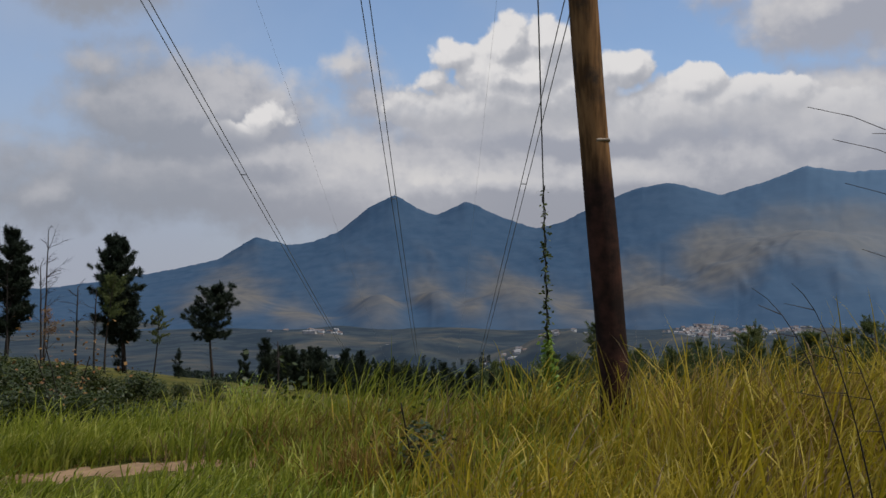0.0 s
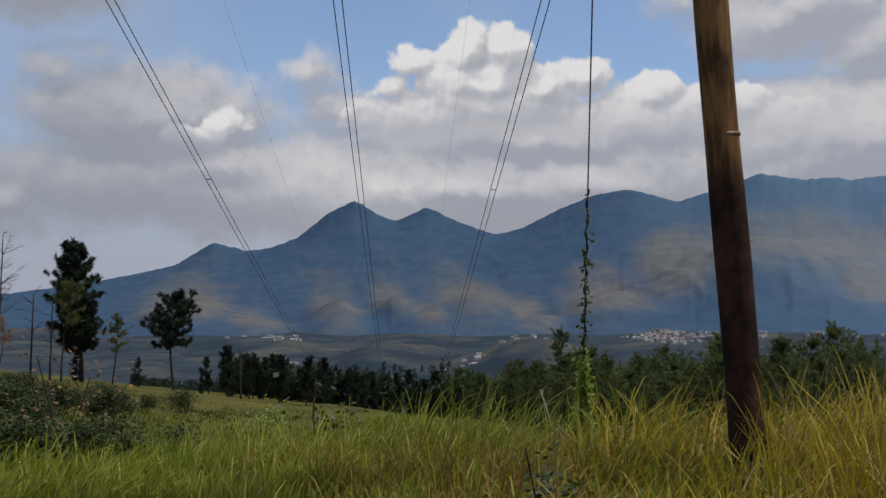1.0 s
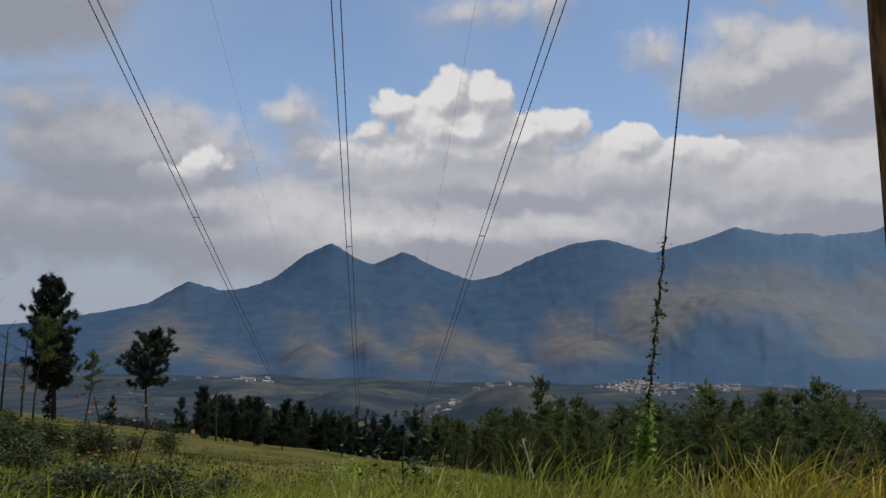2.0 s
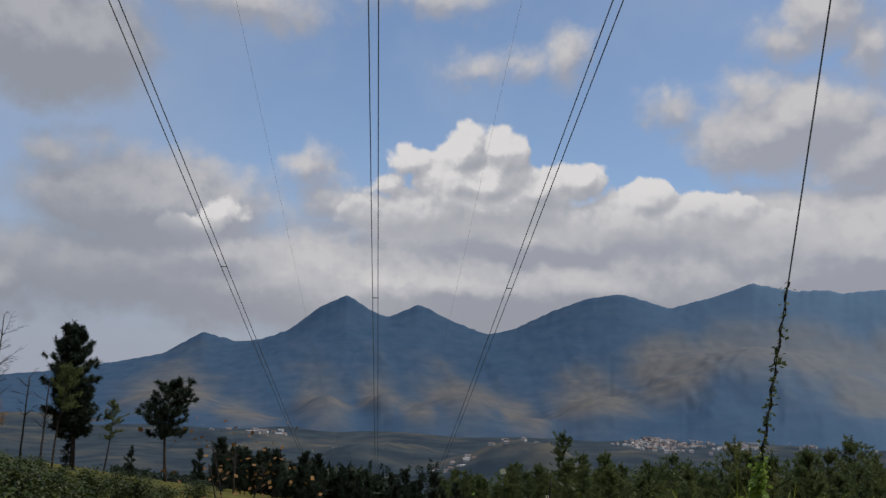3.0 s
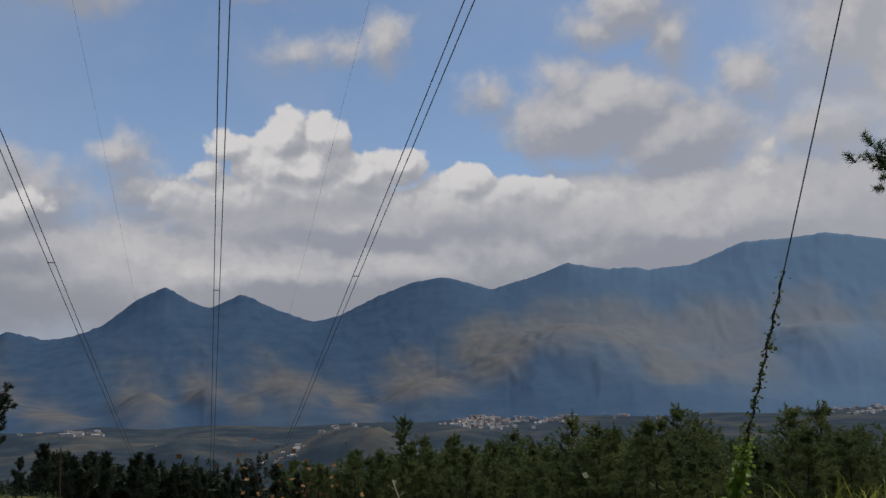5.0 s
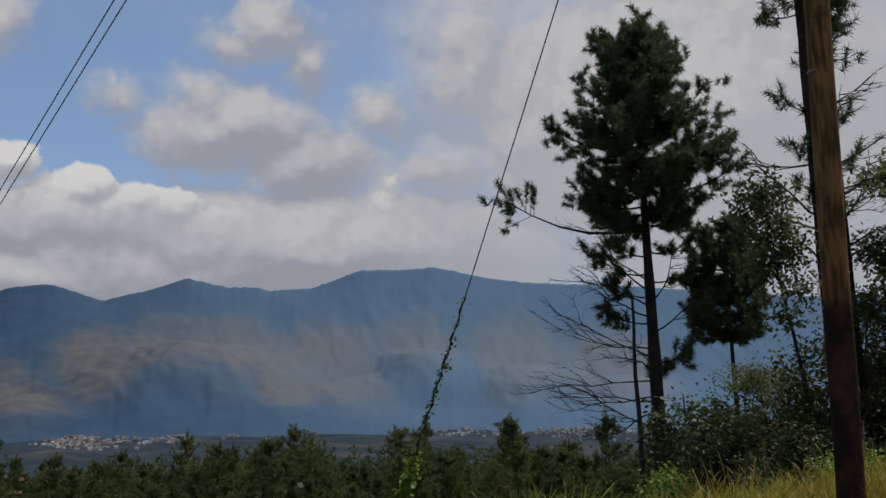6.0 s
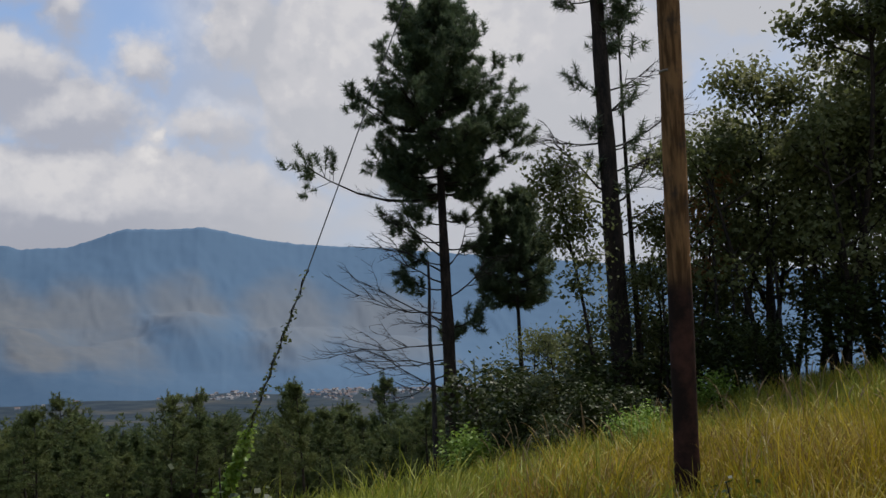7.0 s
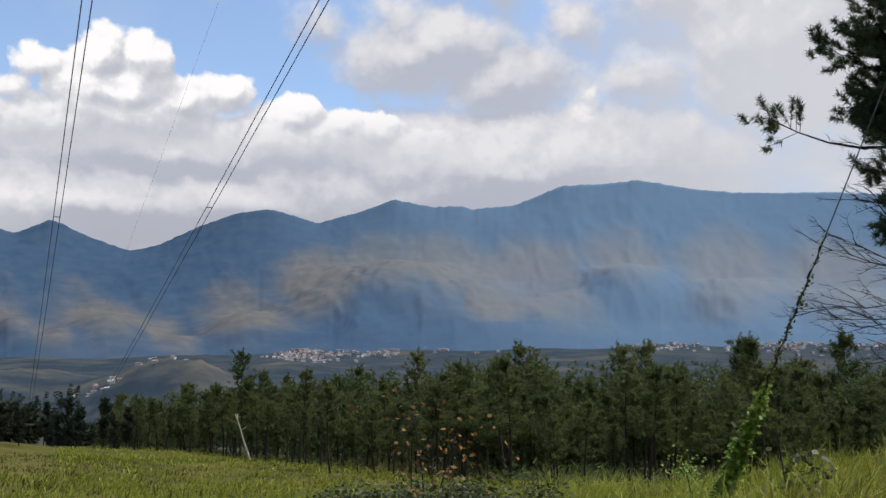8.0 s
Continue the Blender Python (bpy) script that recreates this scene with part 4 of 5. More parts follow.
bush = [broadleaf(70, 2.2, 0.05, 1.1, 2200, 0.12, 0.035, "shrub", 9, 0.5, 0.2, 0.4, stems=3), broadleaf(71, 1.8, 0.05, 1.2, 2000, 0.13, 0.03, "shrub", 9, 0.5, 0.1, 0.4, stems=3),
        broadleaf(72, 1.3, 0.05, 0.9, 1600, 0.12, 0.02, "leaf_bright", 8, 0.45, 0.0, 0.35, stems=3)]
rnd = random.Random(31)
for x, y, i, size in [(16.6, 20.4, 0, 1.5), (18.6, 21.2, 0, 1.6), (20.6, 21.8, 0, 1.4), (15.4, 18.4, 0, 1.1), (16.2, 16.6, 1, 1.0), (17.8, 17.4, 0, 1.3), (18.2, 14.2, 0, 1.2), (19.0, 12.8, 1, 1.1),
                      (19.8, 11.0, 0, 1.2), (20.6, 9.6, 1, 1.2), (21.4, 8.0, 0, 1.3), (14.4, 15.6, 1, 0.8), (11.4, 12.4, 2, 0.55), (12.6, 12.6, 2, 0.6), (13.4, 13.8, 1, 0.7), (10.4, 11.6, 2, 0.45), (12.0, 15.0, 1, 0.6), (15.2, 20.8, 2, 1.0), (14.0, 19.4, 2, 0.9), (17.6, 12.0, 0, 0.9),
                      (16.4, 13.0, 2, 0.7), (22.5, 22.6, 0, 1.7), (24.5, 21.0, 0, 2.0), (21.8, 19.0, 0, 1.8), (23.5, 17.5, 0, 2.0)]:
    plant(bush[i], x, y, ("dark leafy bush under trees", "olive green shrub in the grass", "bright green low bush in the grass")[i], "bushes", rnd.uniform(0, 360), size, "bush", category="bush")

# shrubs on the meadow to the west
for k in range(34):
    y = rnd.uniform(26, 62)
    x = rnd.uniform(-0.3 - 0.57 * y, -11.0 - 0.09 * y)
    plant(bush[1], x, y, "low shrub scattered on the meadow", "meadow shrubs", rnd.uniform(0, 360), rnd.uniform(0.35, 0.95), "bush", category="bush", flat=0.8)

for k in range(60):
    a, d = radians(rnd.uniform(-38, -19)), rnd.uniform(12, 46)
    x, y = 0.5 + d * math.sin(a), -0.5 + d * math.cos(a)
    if math.degrees(math.atan2(x + 7.5, y - 1.7)) < -11:
        plant(bush[1], x, y, "dark green shrub in the long meadow grass", "meadow shrubs", rnd.uniform(0, 360), rnd.uniform(0.4, 0.8) * (0.8 + d / 90), "bush", category="bush")

for k in range(20):
    x, y = rnd.uniform(-7.2, -3.6), rnd.uniform(9.4, 13.5)
    plant(bush[1], x, y, "dark green shrub in the long meadow grass", "meadow shrubs", rnd.uniform(0, 360), rnd.uniform(0.26, 0.44), "bush", category="bush")

# far pines
pines = [far_pine(20, 18, 0.42, 4.2, 0.22, 0.8, 9), far_pine(21, 17, 0.48, 3.1, 0.20, 0.7, 8), far_pine(22, 19, 0.46, 4.6, 0.24, 0.9, 10, full=0.5), far_pine(23, 16, 0.36, 3.3, 0.20, 0.5, 9),
         far_pine(24, 18, 0.56, 4.0, 0.20, 0.9, 7, 0.55, dead=6, full=0.45), far_pine(25, 17.5, 0.36, 4.4, 0.22, 0.8, 9), far_pine(26, 15, 0.52, 2.6, 0.16, 1.0, 7, 0.45), far_pine(27, 18.5, 0.50, 4.2, 0.22, 0.6, 9, full=0.45)]
tall = far_pine(41, 23.0, 0.24, 5.4, 0.42, 0.8, 22, 0.80, 60, 8, 0.42, "needles_shaded")
opened = far_pine(48, 16.6, 0.44, 5.6, 0.30, 0.9, 9, 0.75, 64, 12, 0.30, "needles_shaded")
small = far_pine(49, 8, 0.08, 2.0, 0.14, 0.1, 9, 0.42, 24, 0, 0.6, "needles_shaded")
valley = [far_pine(51, 12, 0.15, 3.6, 0.2, 0.5, 9, 0.7, 30, 0, 0.5, "needles_shaded"), far_pine(52, 13, 0.22, 3.2, 0.2, 0.7, 8, 0.7, 30, 2, 0.45, "needles_shaded")]
plant(tall, -62.5, 150, "tall full dark pine on the meadow", "", 40)
plant(pines[2], -56.9, 148.5, "pine standing close to a taller one", "", 0, 0.62)
plant(pines[4], -61.5, 140, "slim pine with a bare lower trunk close to a taller one", "", 0, 0.88)
plant(opened, -50.5, 160, "open crowned pine with bare lower limbs", "", 10)
plant(tall, -81.0, 146, "tall full dark pine on the meadow", "", 160, 0.96)
plant(small, -45.0, 158, "small bushy pine near taller ones", "", 0, 0.45)
plant(small, -53.2, 150, "small bushy pine near taller ones", "", 50, 0.62)
plant(small, -63.5, 150, "small bushy pine near taller ones", "", 90, 0.6)
plant(red, -70.5, 138, "withered brown tree beside a dark pine", "", 50, 1.25, "broadleaf_tree")
for k, (x, y, h) in enumerate([(-75, 147, 22), (-77, 150, 17), (-72, 152, 14), (-40, 165, 9), (-66, 146, 13), (-79, 143, 15)]):
    build_stub(x, y, h, 0.2, (0.02 * (-1) ** k, 0.0), "bare dead tree among pines", seed=k + 10, twigs=12)
for k in range(46):
    a, d = radians(rnd.uniform(-15.5, -0.5)), rnd.uniform(170, 235)
    if k % 4 == 0:
        plant(small, d * math.sin(a), d * math.cos(a), "small dark pine below the meadow", "valley wood", rnd.uniform(0, 360), rnd.uniform(0.5, 1.0))
    else:
        plant(valley[k % 2], d * math.sin(a), d * math.cos(a), "dark round pine below the meadow", "valley wood", rnd.uniform(0, 360), rnd.uniform(0.40, 0.80))


def forest_edge(a):
    """Where the closed wood begins, by azimuth from the end of the walk."""
    return float(np.interp(a, [0, 4, 7, 10, 14, 18, 26, 34, 62], [188, 176, 160, 128, 106, 96, 90, 94, 100]))


def canopy_height(x, y):
    """Trees stand taller down the slope, so that the canopy closes to an even top."""
    a, d = math.degrees(math.atan2(x + 7, y)), math.hypot(x + 7, y)
    drop = 3.8 - 1.5 * min(1.0, max(0.0, (a - 3) / 20))
    return 2.1 - d * math.tan(radians(drop)) - gz(x, y)


def build_forest():
    rnd = random.Random(8)
    spots = []

    def add(count, a0, a1, near, depth, gap):
        goal, tries = len(spots) + count, 0
        while len(spots) < goal and tries < 30000:
            tries += 1
            a = rnd.uniform(a0, a1)
            d = forest_edge(a) + near + 6 * math.sin(a * 1.3) + depth * rnd.random()
            x, y = d * math.sin(radians(a)) - 7, d * math.cos(radians(a)) + 1.7
            if all((x - p) ** 2 + (y - q) ** 2 > gap * gap for p, q in spots):
                spots.append((x, y))
    add(30, 9, 40, -30, 26, 4.2)            # single trees before the wood
    add(262, 1, 60, -6, 52, 3.1)
    for x, y in spots:
        k = min(1.0, max(0.42, canopy_height(x, y) / 17.5)) * rnd.uniform(0.62, 1.08)
        plant(pines[rnd.randrange(8)], x, y, "plantation pine with slim bare trunk", "pine plantation", rnd.uniform(0, 360), k * rnd.uniform(0.95, 1.25), flat=rnd.uniform(0.78, 1.0))
    plant(pines[2], 16.8, 172, "taller pine above the plantation", "pine plantation", 30, 1.02)
    plant(pines[5], 22.5, 176, "taller pine above the plantation", "pine plantation", 90, 0.86)
    # the rows behind, which close the canopy
    v, f = [], []
    for _ in range(1500):
        a = rnd.uniform(0.5, 64)
        d = forest_edge(a) + 12 + 66 * rnd.random()
        x, y = d * math.sin(radians(a)) - 7, d * math.cos(radians(a)) + 1.7
        h, r = min(21.0, max(7.0, canopy_height(x, y))) * (0.62 + 0.42 * rnd.random() ** 1.3), rnd.uniform(1.6, 3.6)
        z0 = gz(x, y)
        for q in range(24):
            w, b = 0.18 + 0.80 * (q + rnd.random()) / 24, rnd.random() * 6.283
            o = r * (1.05 - w) ** 0.5 * rnd.uniform(0.3, 1.15)
            d = Vector((math.cos(b), math.sin(b), rnd.uniform(0.3, 1.3))).normalized()
            brush_into(v, f, Vector((x + o * math.cos(b), y + o * math.sin(b), z0 + h * w)), d, rnd, 12, 0.75, 1.0, 0.085)
    u, g = [], []
    for _ in range(1900):
        a = rnd.uniform(0, 62)
        d = forest_edge(a) - (6 if a < 24 else 22) + 76 * rnd.random() ** 0.7
        x, y = d * math.sin(radians(a)) - 7, d * math.cos(radians(a)) + 1.7
        tall = min(1.0, max(0.0, (a - 16) / 12))
        r = rnd.uniform(0.35, 0.9) + tall * rnd.uniform(0.0, 1.3)
        clump_into(u, g, Vector((x, y, gz(x, y) + 0.55 * r)), r, rnd, 20, 0.7, 0.08)
    tagged(new("undergrowth", mesh_of("undergrowth", u, g, M["needles_far"])), "low brushwood along the edge of the plantation", "shrubs", kind="stuff")
    tagged(new("plantation_canopy", mesh_of("plantation_canopy", v, f, M["needles_far"])), "dense dark canopy of the plantation rows behind", "trees", kind="stuff")


build_forest()
leaning = build_stub(12.6, 128, 6.5, 0.16, (-0.30, 0.05), "pale leaning dead trunk at the forest edge", seed=44, twigs=3)
for o in leaning.children:
    o.data.materials[0] = M["pale_wood"]


# ---- woodland belts far down in the valley, too dense to count ----
def build_far_woods():
    rnd = random.Random(77)
    v, f = [], []
    belts = [(-11, -4.6, 300, 380, 260), (-3.4, 1.2, 300, 360, 170), (1.2, 4.5, 260, 330, 90), (-14, -4.6, 225, 300, 260), (-20, -1, 900, 1180, 420), (6, 14, 900, 1000, 120), (8, 60, 420, 700, 200)]
    for a0, a1, d0, d1, n in belts:
        for _ in range(n):
            a, d = radians(rnd.uniform(a0, a1)), rnd.uniform(d0, d1)
            x, y = d * math.sin(a), d * math.cos(a)
            h = rnd.uniform(9, 15) if d > 400 else rnd.uniform(5, 10)
            for q in (0.3, 0.6, 0.85):
                clump_into(v, f, Vector((x, y, gz(x, y) + h * q)), h * 0.26 * (1.2 - 0.5 * q), rnd, 22, 2.2, 0.7)
    tagged(new("valley_woodland", mesh_of("valley_woodland", v, f, M["needles_shaded"])), "dark woodland belts on the lower slopes", "trees", kind="stuff")


build_far_woods()


# ---- town in the valley ----
def build_town():
    rnd = random.Random(12)
    walls, roofs = Shape(), Shape()
    spots = [(12.4, 2500, 1.5, 220, 120), (16.5, 2500, 1.4, 100, 40), (10.8, 2350, 1.0, 100, 16), (14.5, 2700, 1.5, 150, 30), (25.5, 2650, 1.2, 60, 24), (30.0, 2750, 1.2, 60, 36), (34.5, 2800, 2.2, 160, 150), (40.5, 2750, 2.6, 200, 230),
             (47, 2700, 4.0, 220, 200), (0.5, 1170, 1.8, 30, 16), (-9.5, 1500, 2.2, 60, 24), (-11.5, 2300, 2.0, 120, 16), (4.5, 1240, 1.2, 26, 10), (20, 2500, 3.0, 100, 14)]
    for a0, d0, sa, sd, n in spots:
        for _ in range(n):
            a, d = radians(rnd.gauss(a0, sa * 0.6)), rnd.gauss(d0, sd)
            x, y = d * math.sin(a), d * math.cos(a)
            z = gz(x, y)
            k = 1.0 if d > 1800 else 0.6
            big = d > 1800 and rnd.random() < 0.08
            lx, ly, h = (rnd.uniform(18, 34), rnd.uniform(9, 14), rnd.uniform(5, 7)) if big else (rnd.uniform(6, 13) * k, rnd.uniform(5, 9) * k, rnd.uniform(3, 6) * k)
            m = pose(x, y, z - 1, 0, 0, rnd.uniform(-40, 40))
            b, c = len(walls.v), len(roofs.v)
            walls.box((-lx / 2, -ly / 2, 0), (lx / 2, ly / 2, h))
            r = 0.35 * ly * (0.4 if big else 1.0)
            e = 0.4
            roofs.v += [Vector(q) for q in ((-lx / 2 - e, -ly / 2 - e, h), (lx / 2 + e, -ly / 2 - e, h), (lx / 2 + e, ly / 2 + e, h), (-lx / 2 - e, ly / 2 + e, h), (-lx / 2 - e, 0, h + r), (lx / 2 + e, 0, h + r))]
            roofs.f += [(c, c + 1, c + 5, c + 4), (c + 2, c + 3, c + 4, c + 5), (c + 1, c + 2, c + 5), (c + 3, c, c + 4), (c, c + 3, c + 2, c + 1)]
            for s, q in ((walls, b), (roofs, c)):
                for i in range(q, len(s.v)):
                    s.v[i] = m @ s.v[i]
    town = tagged(new("valley_town"), "far town of small white and red roofed houses", "town", kind="stuff")
    tagged(part("house_walls", walls.done("house_walls", M["house"], False), town), kind="stuff")
    tagged(part("house_roofs", roofs.done("house_roofs", M["roof"], False), town), kind="stuff")


build_town()

# ---- tall grass in tussocks ----
TRACK = [(-3.4, 5.9), (-2.7, 6.2), (-1.6, 6.25), (-0.6, 6.3), (0.9, 7.3), (2.8, 8.5), (4.6, 9.0), (5.8, 8.7)]


def blades(name, tussocks, per, region, height, width, mat, seed, label, lean=0.45, spread=0.10, clear=1.0, wind=(0.25, 0.05), inside=None):
    rng = np.random.default_rng(seed)
    path = np.array([(r[1], r[2]) for r in PATH])
    tx, ty = region(rng, tussocks)
    if inside is not None:
        k = inside(tx, ty, rng)
        tx, ty = tx[k], ty[k]
    d = np.min(np.hypot(tx[:, None] - path[None, :, 0], ty[:, None] - path[None, :, 1]), axis=1)
    k = (d > clear) & (np.minimum(np.hypot((tx + 1.9) * 0.40, ty - 6.15) + 0.1, np.minimum(np.hypot(tx - 1.0, ty - 7.2), np.hypot((tx - 5.1) * 0.6, ty - 8.8) - 0.15)) > 0.48)
    tx, ty = tx[k], ty[k]
    th = height * rng.uniform(0.45, 1.25, len(tx)) * (0.82 + 0.30 * np.sin(tx * 0.9 + 1) * np.cos(ty * 0.7) + 0.16 * np.sin(tx * 2.9) * np.sin(ty * 2.3 + 1))
    th *= 1 - 0.85 * np.exp(-((tx + 1.5) ** 2 / 2.0 + (ty - 5.4) ** 2 / 1.6))
    i = np.repeat(np.arange(len(tx)), per)
    n = len(i)
    ox, oy = rng.normal(0, spread, n), rng.normal(0, spread, n)
    xs, ys = tx[i] + ox, ty[i] + oy
    zs = ground(xs, ys) - 0.03
    h = th[i] * rng.uniform(0.45, 1.12, n)
    ang = np.arctan2(oy, ox) + rng.normal(0, 0.7, n)
    ln = lean * rng.uniform(0.15, 1.5, n) * h
    dx, dy = np.cos(ang) * ln + wind[0] * h, np.sin(ang) * ln + wind[1] * h
    b = rng.uniform(0, 6.283, n)
    w0 = width * rng.uniform(0.6, 1.3, n) / 2
    wx, wy = np.cos(b) * w0, np.sin(b) * w0
    flop = np.hypot(dx, dy) / np.maximum(h, 0.05)
    V = np.zeros((n, 9, 3))
    for j, (u, w) in enumerate(zip((0.0, 0.35, 0.65, 0.88), (0.8, 1.0, 0.8, 0.5))):
        px, py, pz = xs + dx * u ** 2.2, ys + dy * u ** 2.2, zs + h * (u - 0.35 * np.minimum(flop, 1.2) * u ** 3)
        V[:, 2 * j] = np.stack([px - wx * w, py - wy * w, pz], -1)
        V[:, 2 * j + 1] = np.stack([px + wx * w, py + wy * w, pz], -1)
    V[:, 8] = np.stack([xs + dx, ys + dy, zs + h * (1 - 0.42 * np.minimum(flop, 1.2))], -1)
    base = (np.arange(n) * 9)[:, None]
    F = []
    for q in ([0, 1, 3, 2], [2, 3, 5, 4], [4, 5, 7, 6], [6, 7, 8]):
        F += (base + np.array(q)).tolist()
    return tagged(new(name, mesh_of(name, V.reshape(-1, 3), F, mat)), label, "grass", kind="stuff")


def fan(a0, a1, d0, d1, cx, cy, power=1.5):
    """Spots in a sector round (cx, cy), denser near it."""
    def f(rng, n):
        a = np.radians(rng.uniform(a0, a1, n))
        d = d0 + (d1 - d0) * rng.random(n) ** power
        return cx + d * np.sin(a), cy + d * np.cos(a)
    return f


def gold_side(x, y, rng):
    return (x + rng.normal(0, 0.6, len(x)) > 1.3) & (np.hypot(x - 4.3, y - 4.2) + rng.normal(0, 1.4, len(x)) < 4.8)


def green_side(x, y, rng):
    return x + rng.normal(0, 0.6, len(x)) < 1.7


def slope_side(x, y, rng):
    return (x + rng.normal(0, 0.6, len(x)) > 1.5) & (np.hypot(x - 4.3, y - 4.2) + rng.normal(0, 1.4, len(x)) > 4.2)


blades("golden_grass", 6000, 17, fan(-20, 100, 1.5, 24, 0.0, 0.0, 1.0), 0.95, 0.012, M["grass_gold"], 1, "tall golden grass round the pole", 0.5, 0.13, inside=gold_side)
blades("golden_grass", 600, 9, fan(-20, 100, 2.0, 24, 0.0, 0.0, 1.2), 0.95, 0.010, M["straw"], 5, "dry straw coloured stalks in the grass", 0.4, 0.10, inside=gold_side)
blades("green_grass", 6600, 16, fan(-60, 60, 1.8, 26, -2.5, 0.5, 1.05), 0.77, 0.013, M["grass_green"], 2, "tall green grass on the crest", 0.42, 0.12, inside=green_side)
blades("green_grass", 480, 8, fan(-60, 60, 1.8, 22, -2.5, 0.5, 1.2), 0.60, 0.012, M["straw"], 6, "dry straw coloured stalks in the grass", 0.45, 0.10, inside=green_side)
blades("green_grass", 3000, 15, fan(0, 90, 4.0, 24, 0.0, 2.0, 0.9), 0.78, 0.018, M["grass_green"], 12, "tall green grass below the thicket", 0.5, 0.14, inside=slope_side)
blades("brown_grass", 260, 14, fan(-180, 180, 0.3, 1.6, -1.9, 6.3, 0.7), 0.22, 0.010, M["brown_grass"], 19, "short withered grass round the bare patch", 0.9, 0.16)
blades("brown_grass", 640, 16, fan(-40, 60, 0.0, 4.2, 0.6, 5.2, 1.0), 0.55, 0.012, M["brown_grass"], 9, "brown withered grass along the footpath", 0.7, 0.16)
blades("brown_grass", 240, 16, fan(-180, 180, 0.0, 3.6, 3.6, 5.4, 1.0), 0.85, 0.010, M["brown_grass"], 35, "brown ripe grass beside the pole", 0.5, 0.13)
blades("brown_grass", 420, 15, fan(-180, 180, 0.0, 4.6, 6.4, 8.8, 0.8), 0.62, 0.012, M["brown_grass"], 37, "brown ripe grass on the bank", 0.6, 0.15)
blades("golden_grass", 900, 14, fan(-180, 180, 0.0, 9.0, 10.0, 8.0, 0.8), 0.80, 0.014, M["grass_gold"], 39, "golden ripe grass on the bank below the thicket", 0.55, 0.15)
blades("meadow_grass", 4200, 8, fan(-50, 40, 18, 52, -3, 0, 1.0), 0.50, 0.028, M["grass_green"], 14, "longer grass on the near slope", 0.5, 0.25)
blades("meadow_grass", 7500, 7, fan(-50, 75, 22, 110, -3, 0, 1.1), 0.38, 0.06, M["meadow"], 3, "short meadow grass on the slope", 0.5, 0.35)

blades("green_grass", 1000, 15, fan(30, 68, 5.5, 10.5, -7.2, 1.7, 0.9), 0.55, 0.014, M["grass_green"], 51, "tall bright green grass at the brow", 0.5, 0.13)


blades("forest_grass", 6500, 6, fan(-2, 60, 46, 165, -7, 0, 0.9), 0.62, 0.09, M["grass_green"], 31, "fresh green grass on the plantation floor", 0.5, 0.4)
blades("short_grass", 2600, 12, fan(60, 300, 0.5, 16, -1.0, 0.5, 0.8), 0.40, 0.012, M["grass_green"], 33, "short grass along the crest", 0.5, 0.14, clear=1.1)


def build_track():
    rnd = random.Random(3)
    s = Shape()
    pts = []
    for (x0, y0), (x1, y1) in zip(TRACK, TRACK[1:]):
        for k in range(10):
            pts.append((x0 + (x1 - x0) * k / 10, y0 + (y1 - y0) * k / 10))
    for i, (x, y) in enumerate(pts):
        j = min(i, len(pts) - 2)
        d = Vector((pts[j + 1][0] - pts[j][0], pts[j + 1][1] - pts[j][1], 0)).normalized()
        w = 0.28 + 0.09 * math.sin(i * 1.3) + rnd.uniform(-0.06, 0.06)
        for q in (-1, -0.4, 0.3, 1):
            px, py = x - d.y * w * q, y + d.x * w * q
            s.v.append(Vector((px, py, gz(px, py) + (0.012 if abs(q) < 1 else -0.02) + rnd.uniform(0, 0.012))))
    for i in range(len(pts) - 1):
        for q in range(3):
            b = i * 4 + q
            s.f.append((b, b + 4, b + 5, b + 1))
    tagged(new("footpath", s.done("footpath", M["earth"])), "narrow bare earth footpath through the grass", "path", kind="structure")


build_track()


# ---- single plants in the grass ----
sap = broadleaf(80, 1.25, 0.30, 0.20, 240, 0.060, 0.012, "leaf_bright", 5, 0.35, -0.2, 0.38)
plant(sap, -1.57, 10.0, "bright green leafy sapling in the grass", "", 0, 0.60, "sapling", category="plant")
dark = broadleaf(81, 1.0, 0.2, 0.25, 150, 0.075, 0.012, "shrub", 5, 0.35, -0.1, 0.4)
plant(dark, -0.96, 9.14, "dark leafy weed in the grass", "", 0, 1.05, "weed", category="plant")
plant(dark, 0.9, 5.2, "dark leafy weed in the grass", "", 90, 0.7, "weed", category="plant")
plant(dark, -4.6, 7.0, "dark leafy weed in the grass", "", 30, 0.8, "weed", category="plant")
orange = broadleaf(82, 1.9, 0.35, 0.42, 150, 0.07, 0.012, "leaf_brown", 8, 0.55, 0.2, 0.4, "dead_wood", stems=3)
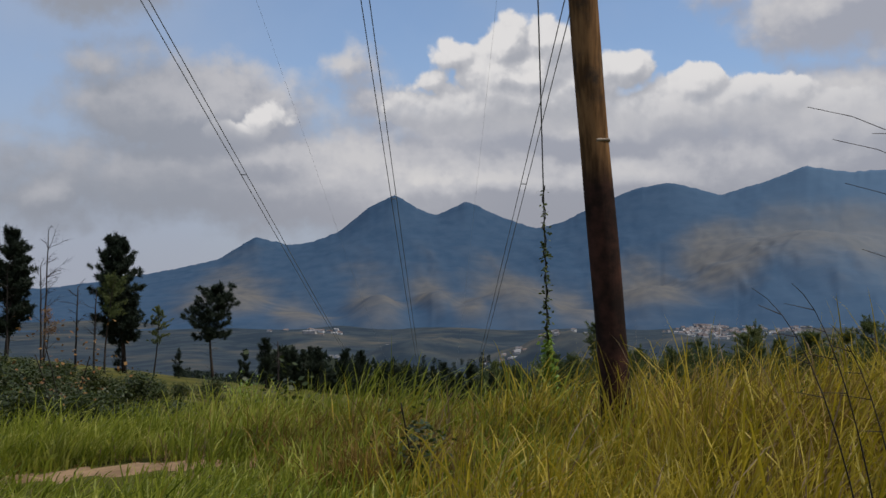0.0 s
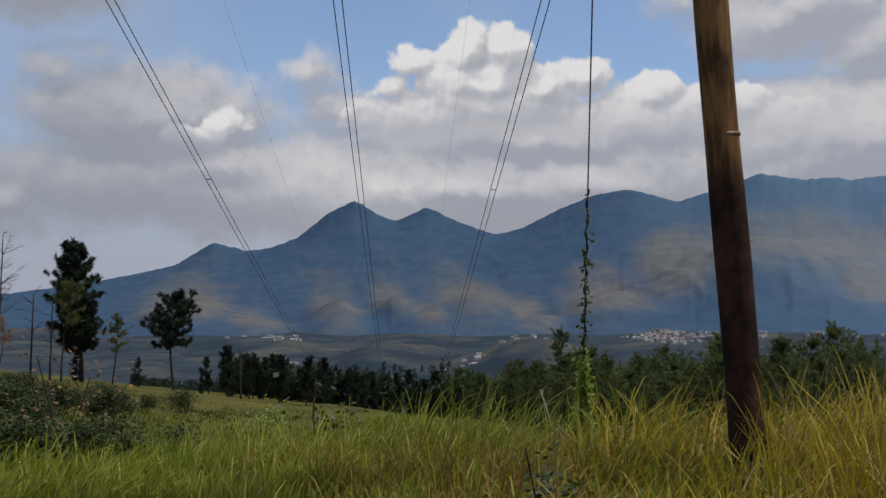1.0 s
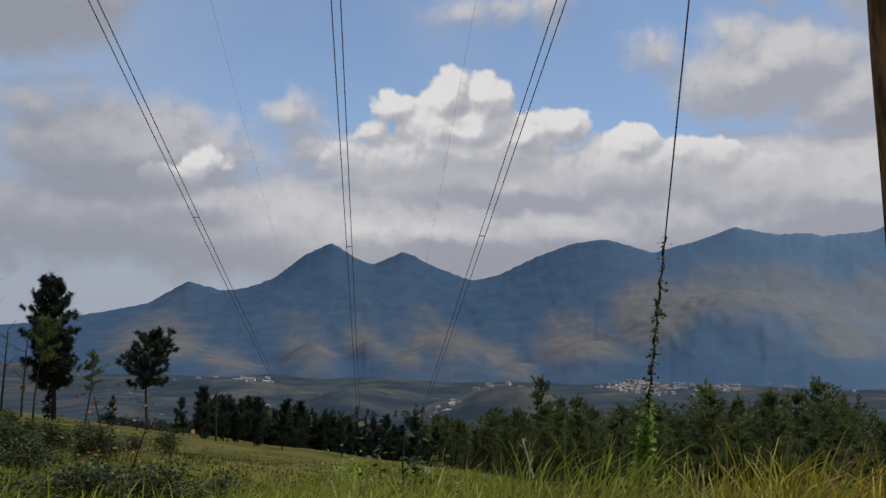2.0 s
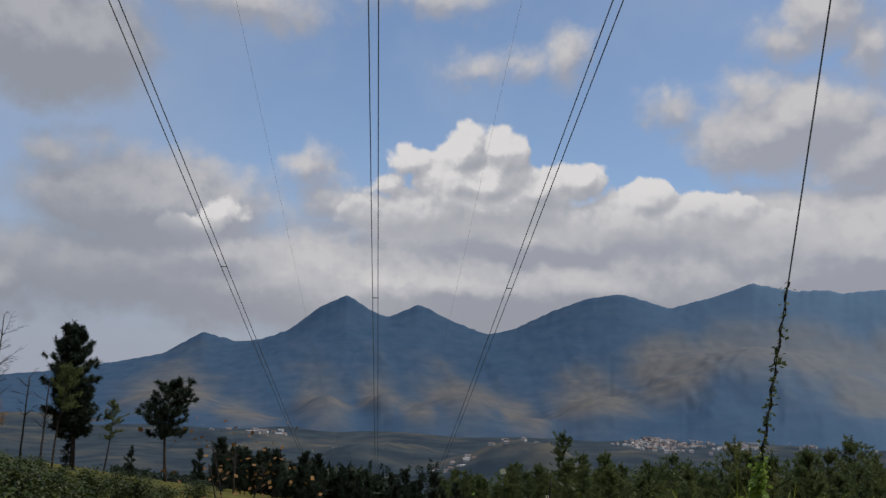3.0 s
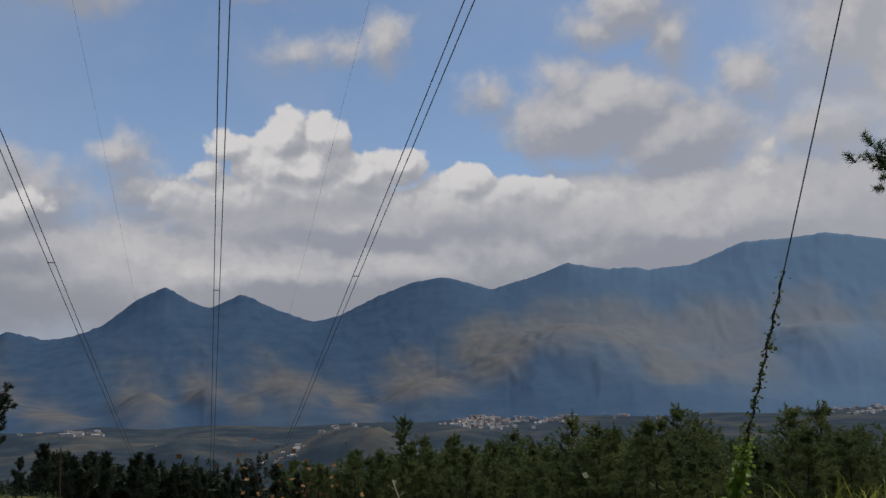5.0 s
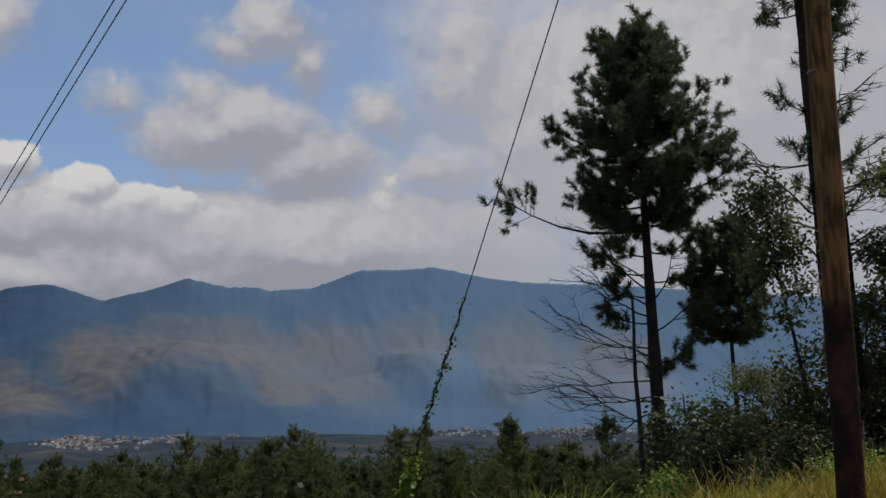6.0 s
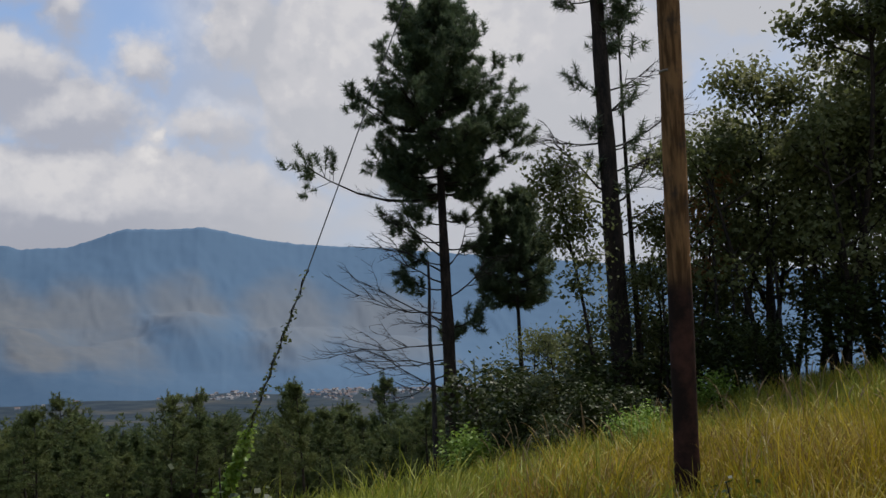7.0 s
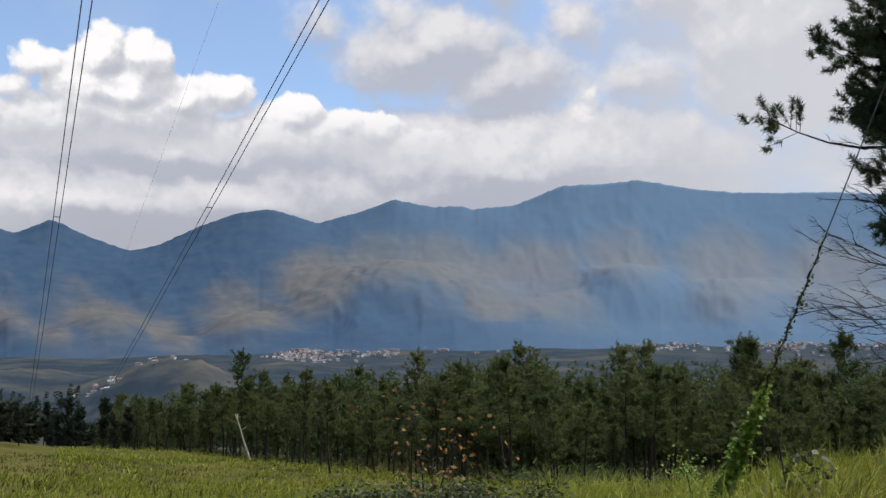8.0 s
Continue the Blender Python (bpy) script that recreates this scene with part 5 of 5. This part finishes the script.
plant(orange, -4.4, 10.75, "sparse shrub with orange brown leaves", "", 0, 0.88, "shrub", category="plant")

def build_stalks():
    """Long seed stalks beside the walker."""
    rnd = random.Random(21)
    g = tagged(new("seed_stalks"), "long drooping grass stalks with thin seed heads", "grass", kind="stuff")
    s = Shape()
    for x, y, tip in [(2.95, 0.60, (2.25, 0.70, 1.96)), (3.0, 0.62, (2.30, 0.70, 1.89)), (2.95, 0.66, (2.33, 0.72, 1.80)), (2.9, 0.7, (2.36, 0.72, 1.66)), (2.42, 0.70, (2.14, 0.75, 1.58)), (2.45, 0.72, (2.22, 0.74, 1.59)), (2.5, 0.7, (2.3, 0.74, 1.5))]:
        x, tip = x - 0.05, (tip[0] - 0.06, tip[1], tip[2] + 0.05)
        z0 = gz(x, y)
        a, c, e = Vector((x, y, z0)), Vector((x - 0.08, y, tip[2] - 0.12)), Vector(tip)
        pts = [a * (1 - u) ** 2 + c * 2 * u * (1 - u) + e * u * u for u in [i / 14 for i in range(15)]]
        s.tube(pts, [0.0030 * (1 - 0.75 * i / 14) for i in range(15)], 4, False)
        for k in range(4):
            i = 9 + k
            q = pts[i] + Vector((-0.07, rnd.uniform(-0.02, 0.02), rnd.uniform(0.0, 0.03))) * rnd.uniform(0.5, 1.1)
            s.tube([pts[i], q], [0.0014, 0.0006], 3, False)
    part("stalks", s.done("stalks", M["dead_wood"]), g)
    p = Shape()
    for _ in range(110):
        a = radians(rnd.uniform(50, 78))
        d = rnd.uniform(14, 23)
        x, y = -6.5 + d * math.sin(a), 1.5 + d * math.cos(a)
        z0, h, lx = gz(x, y), rnd.uniform(1.0, 1.7), rnd.uniform(-0.5, 0.4)
        pts = [Vector((x + lx * u ** 2.5, y - lx * 0.5 * u ** 2.5, z0 + h * (u - 0.22 * u ** 3))) for u in [i / 8 for i in range(9)]]
        p.tube(pts, [0.003, 0.003, 0.003, 0.003, 0.003, 0.007, 0.011, 0.009, 0.002], 4, False)
    tagged(part("plumes", p.done("plumes", M["straw"]), g, "pale feathery plumes"), kind="stuff")


build_stalks()
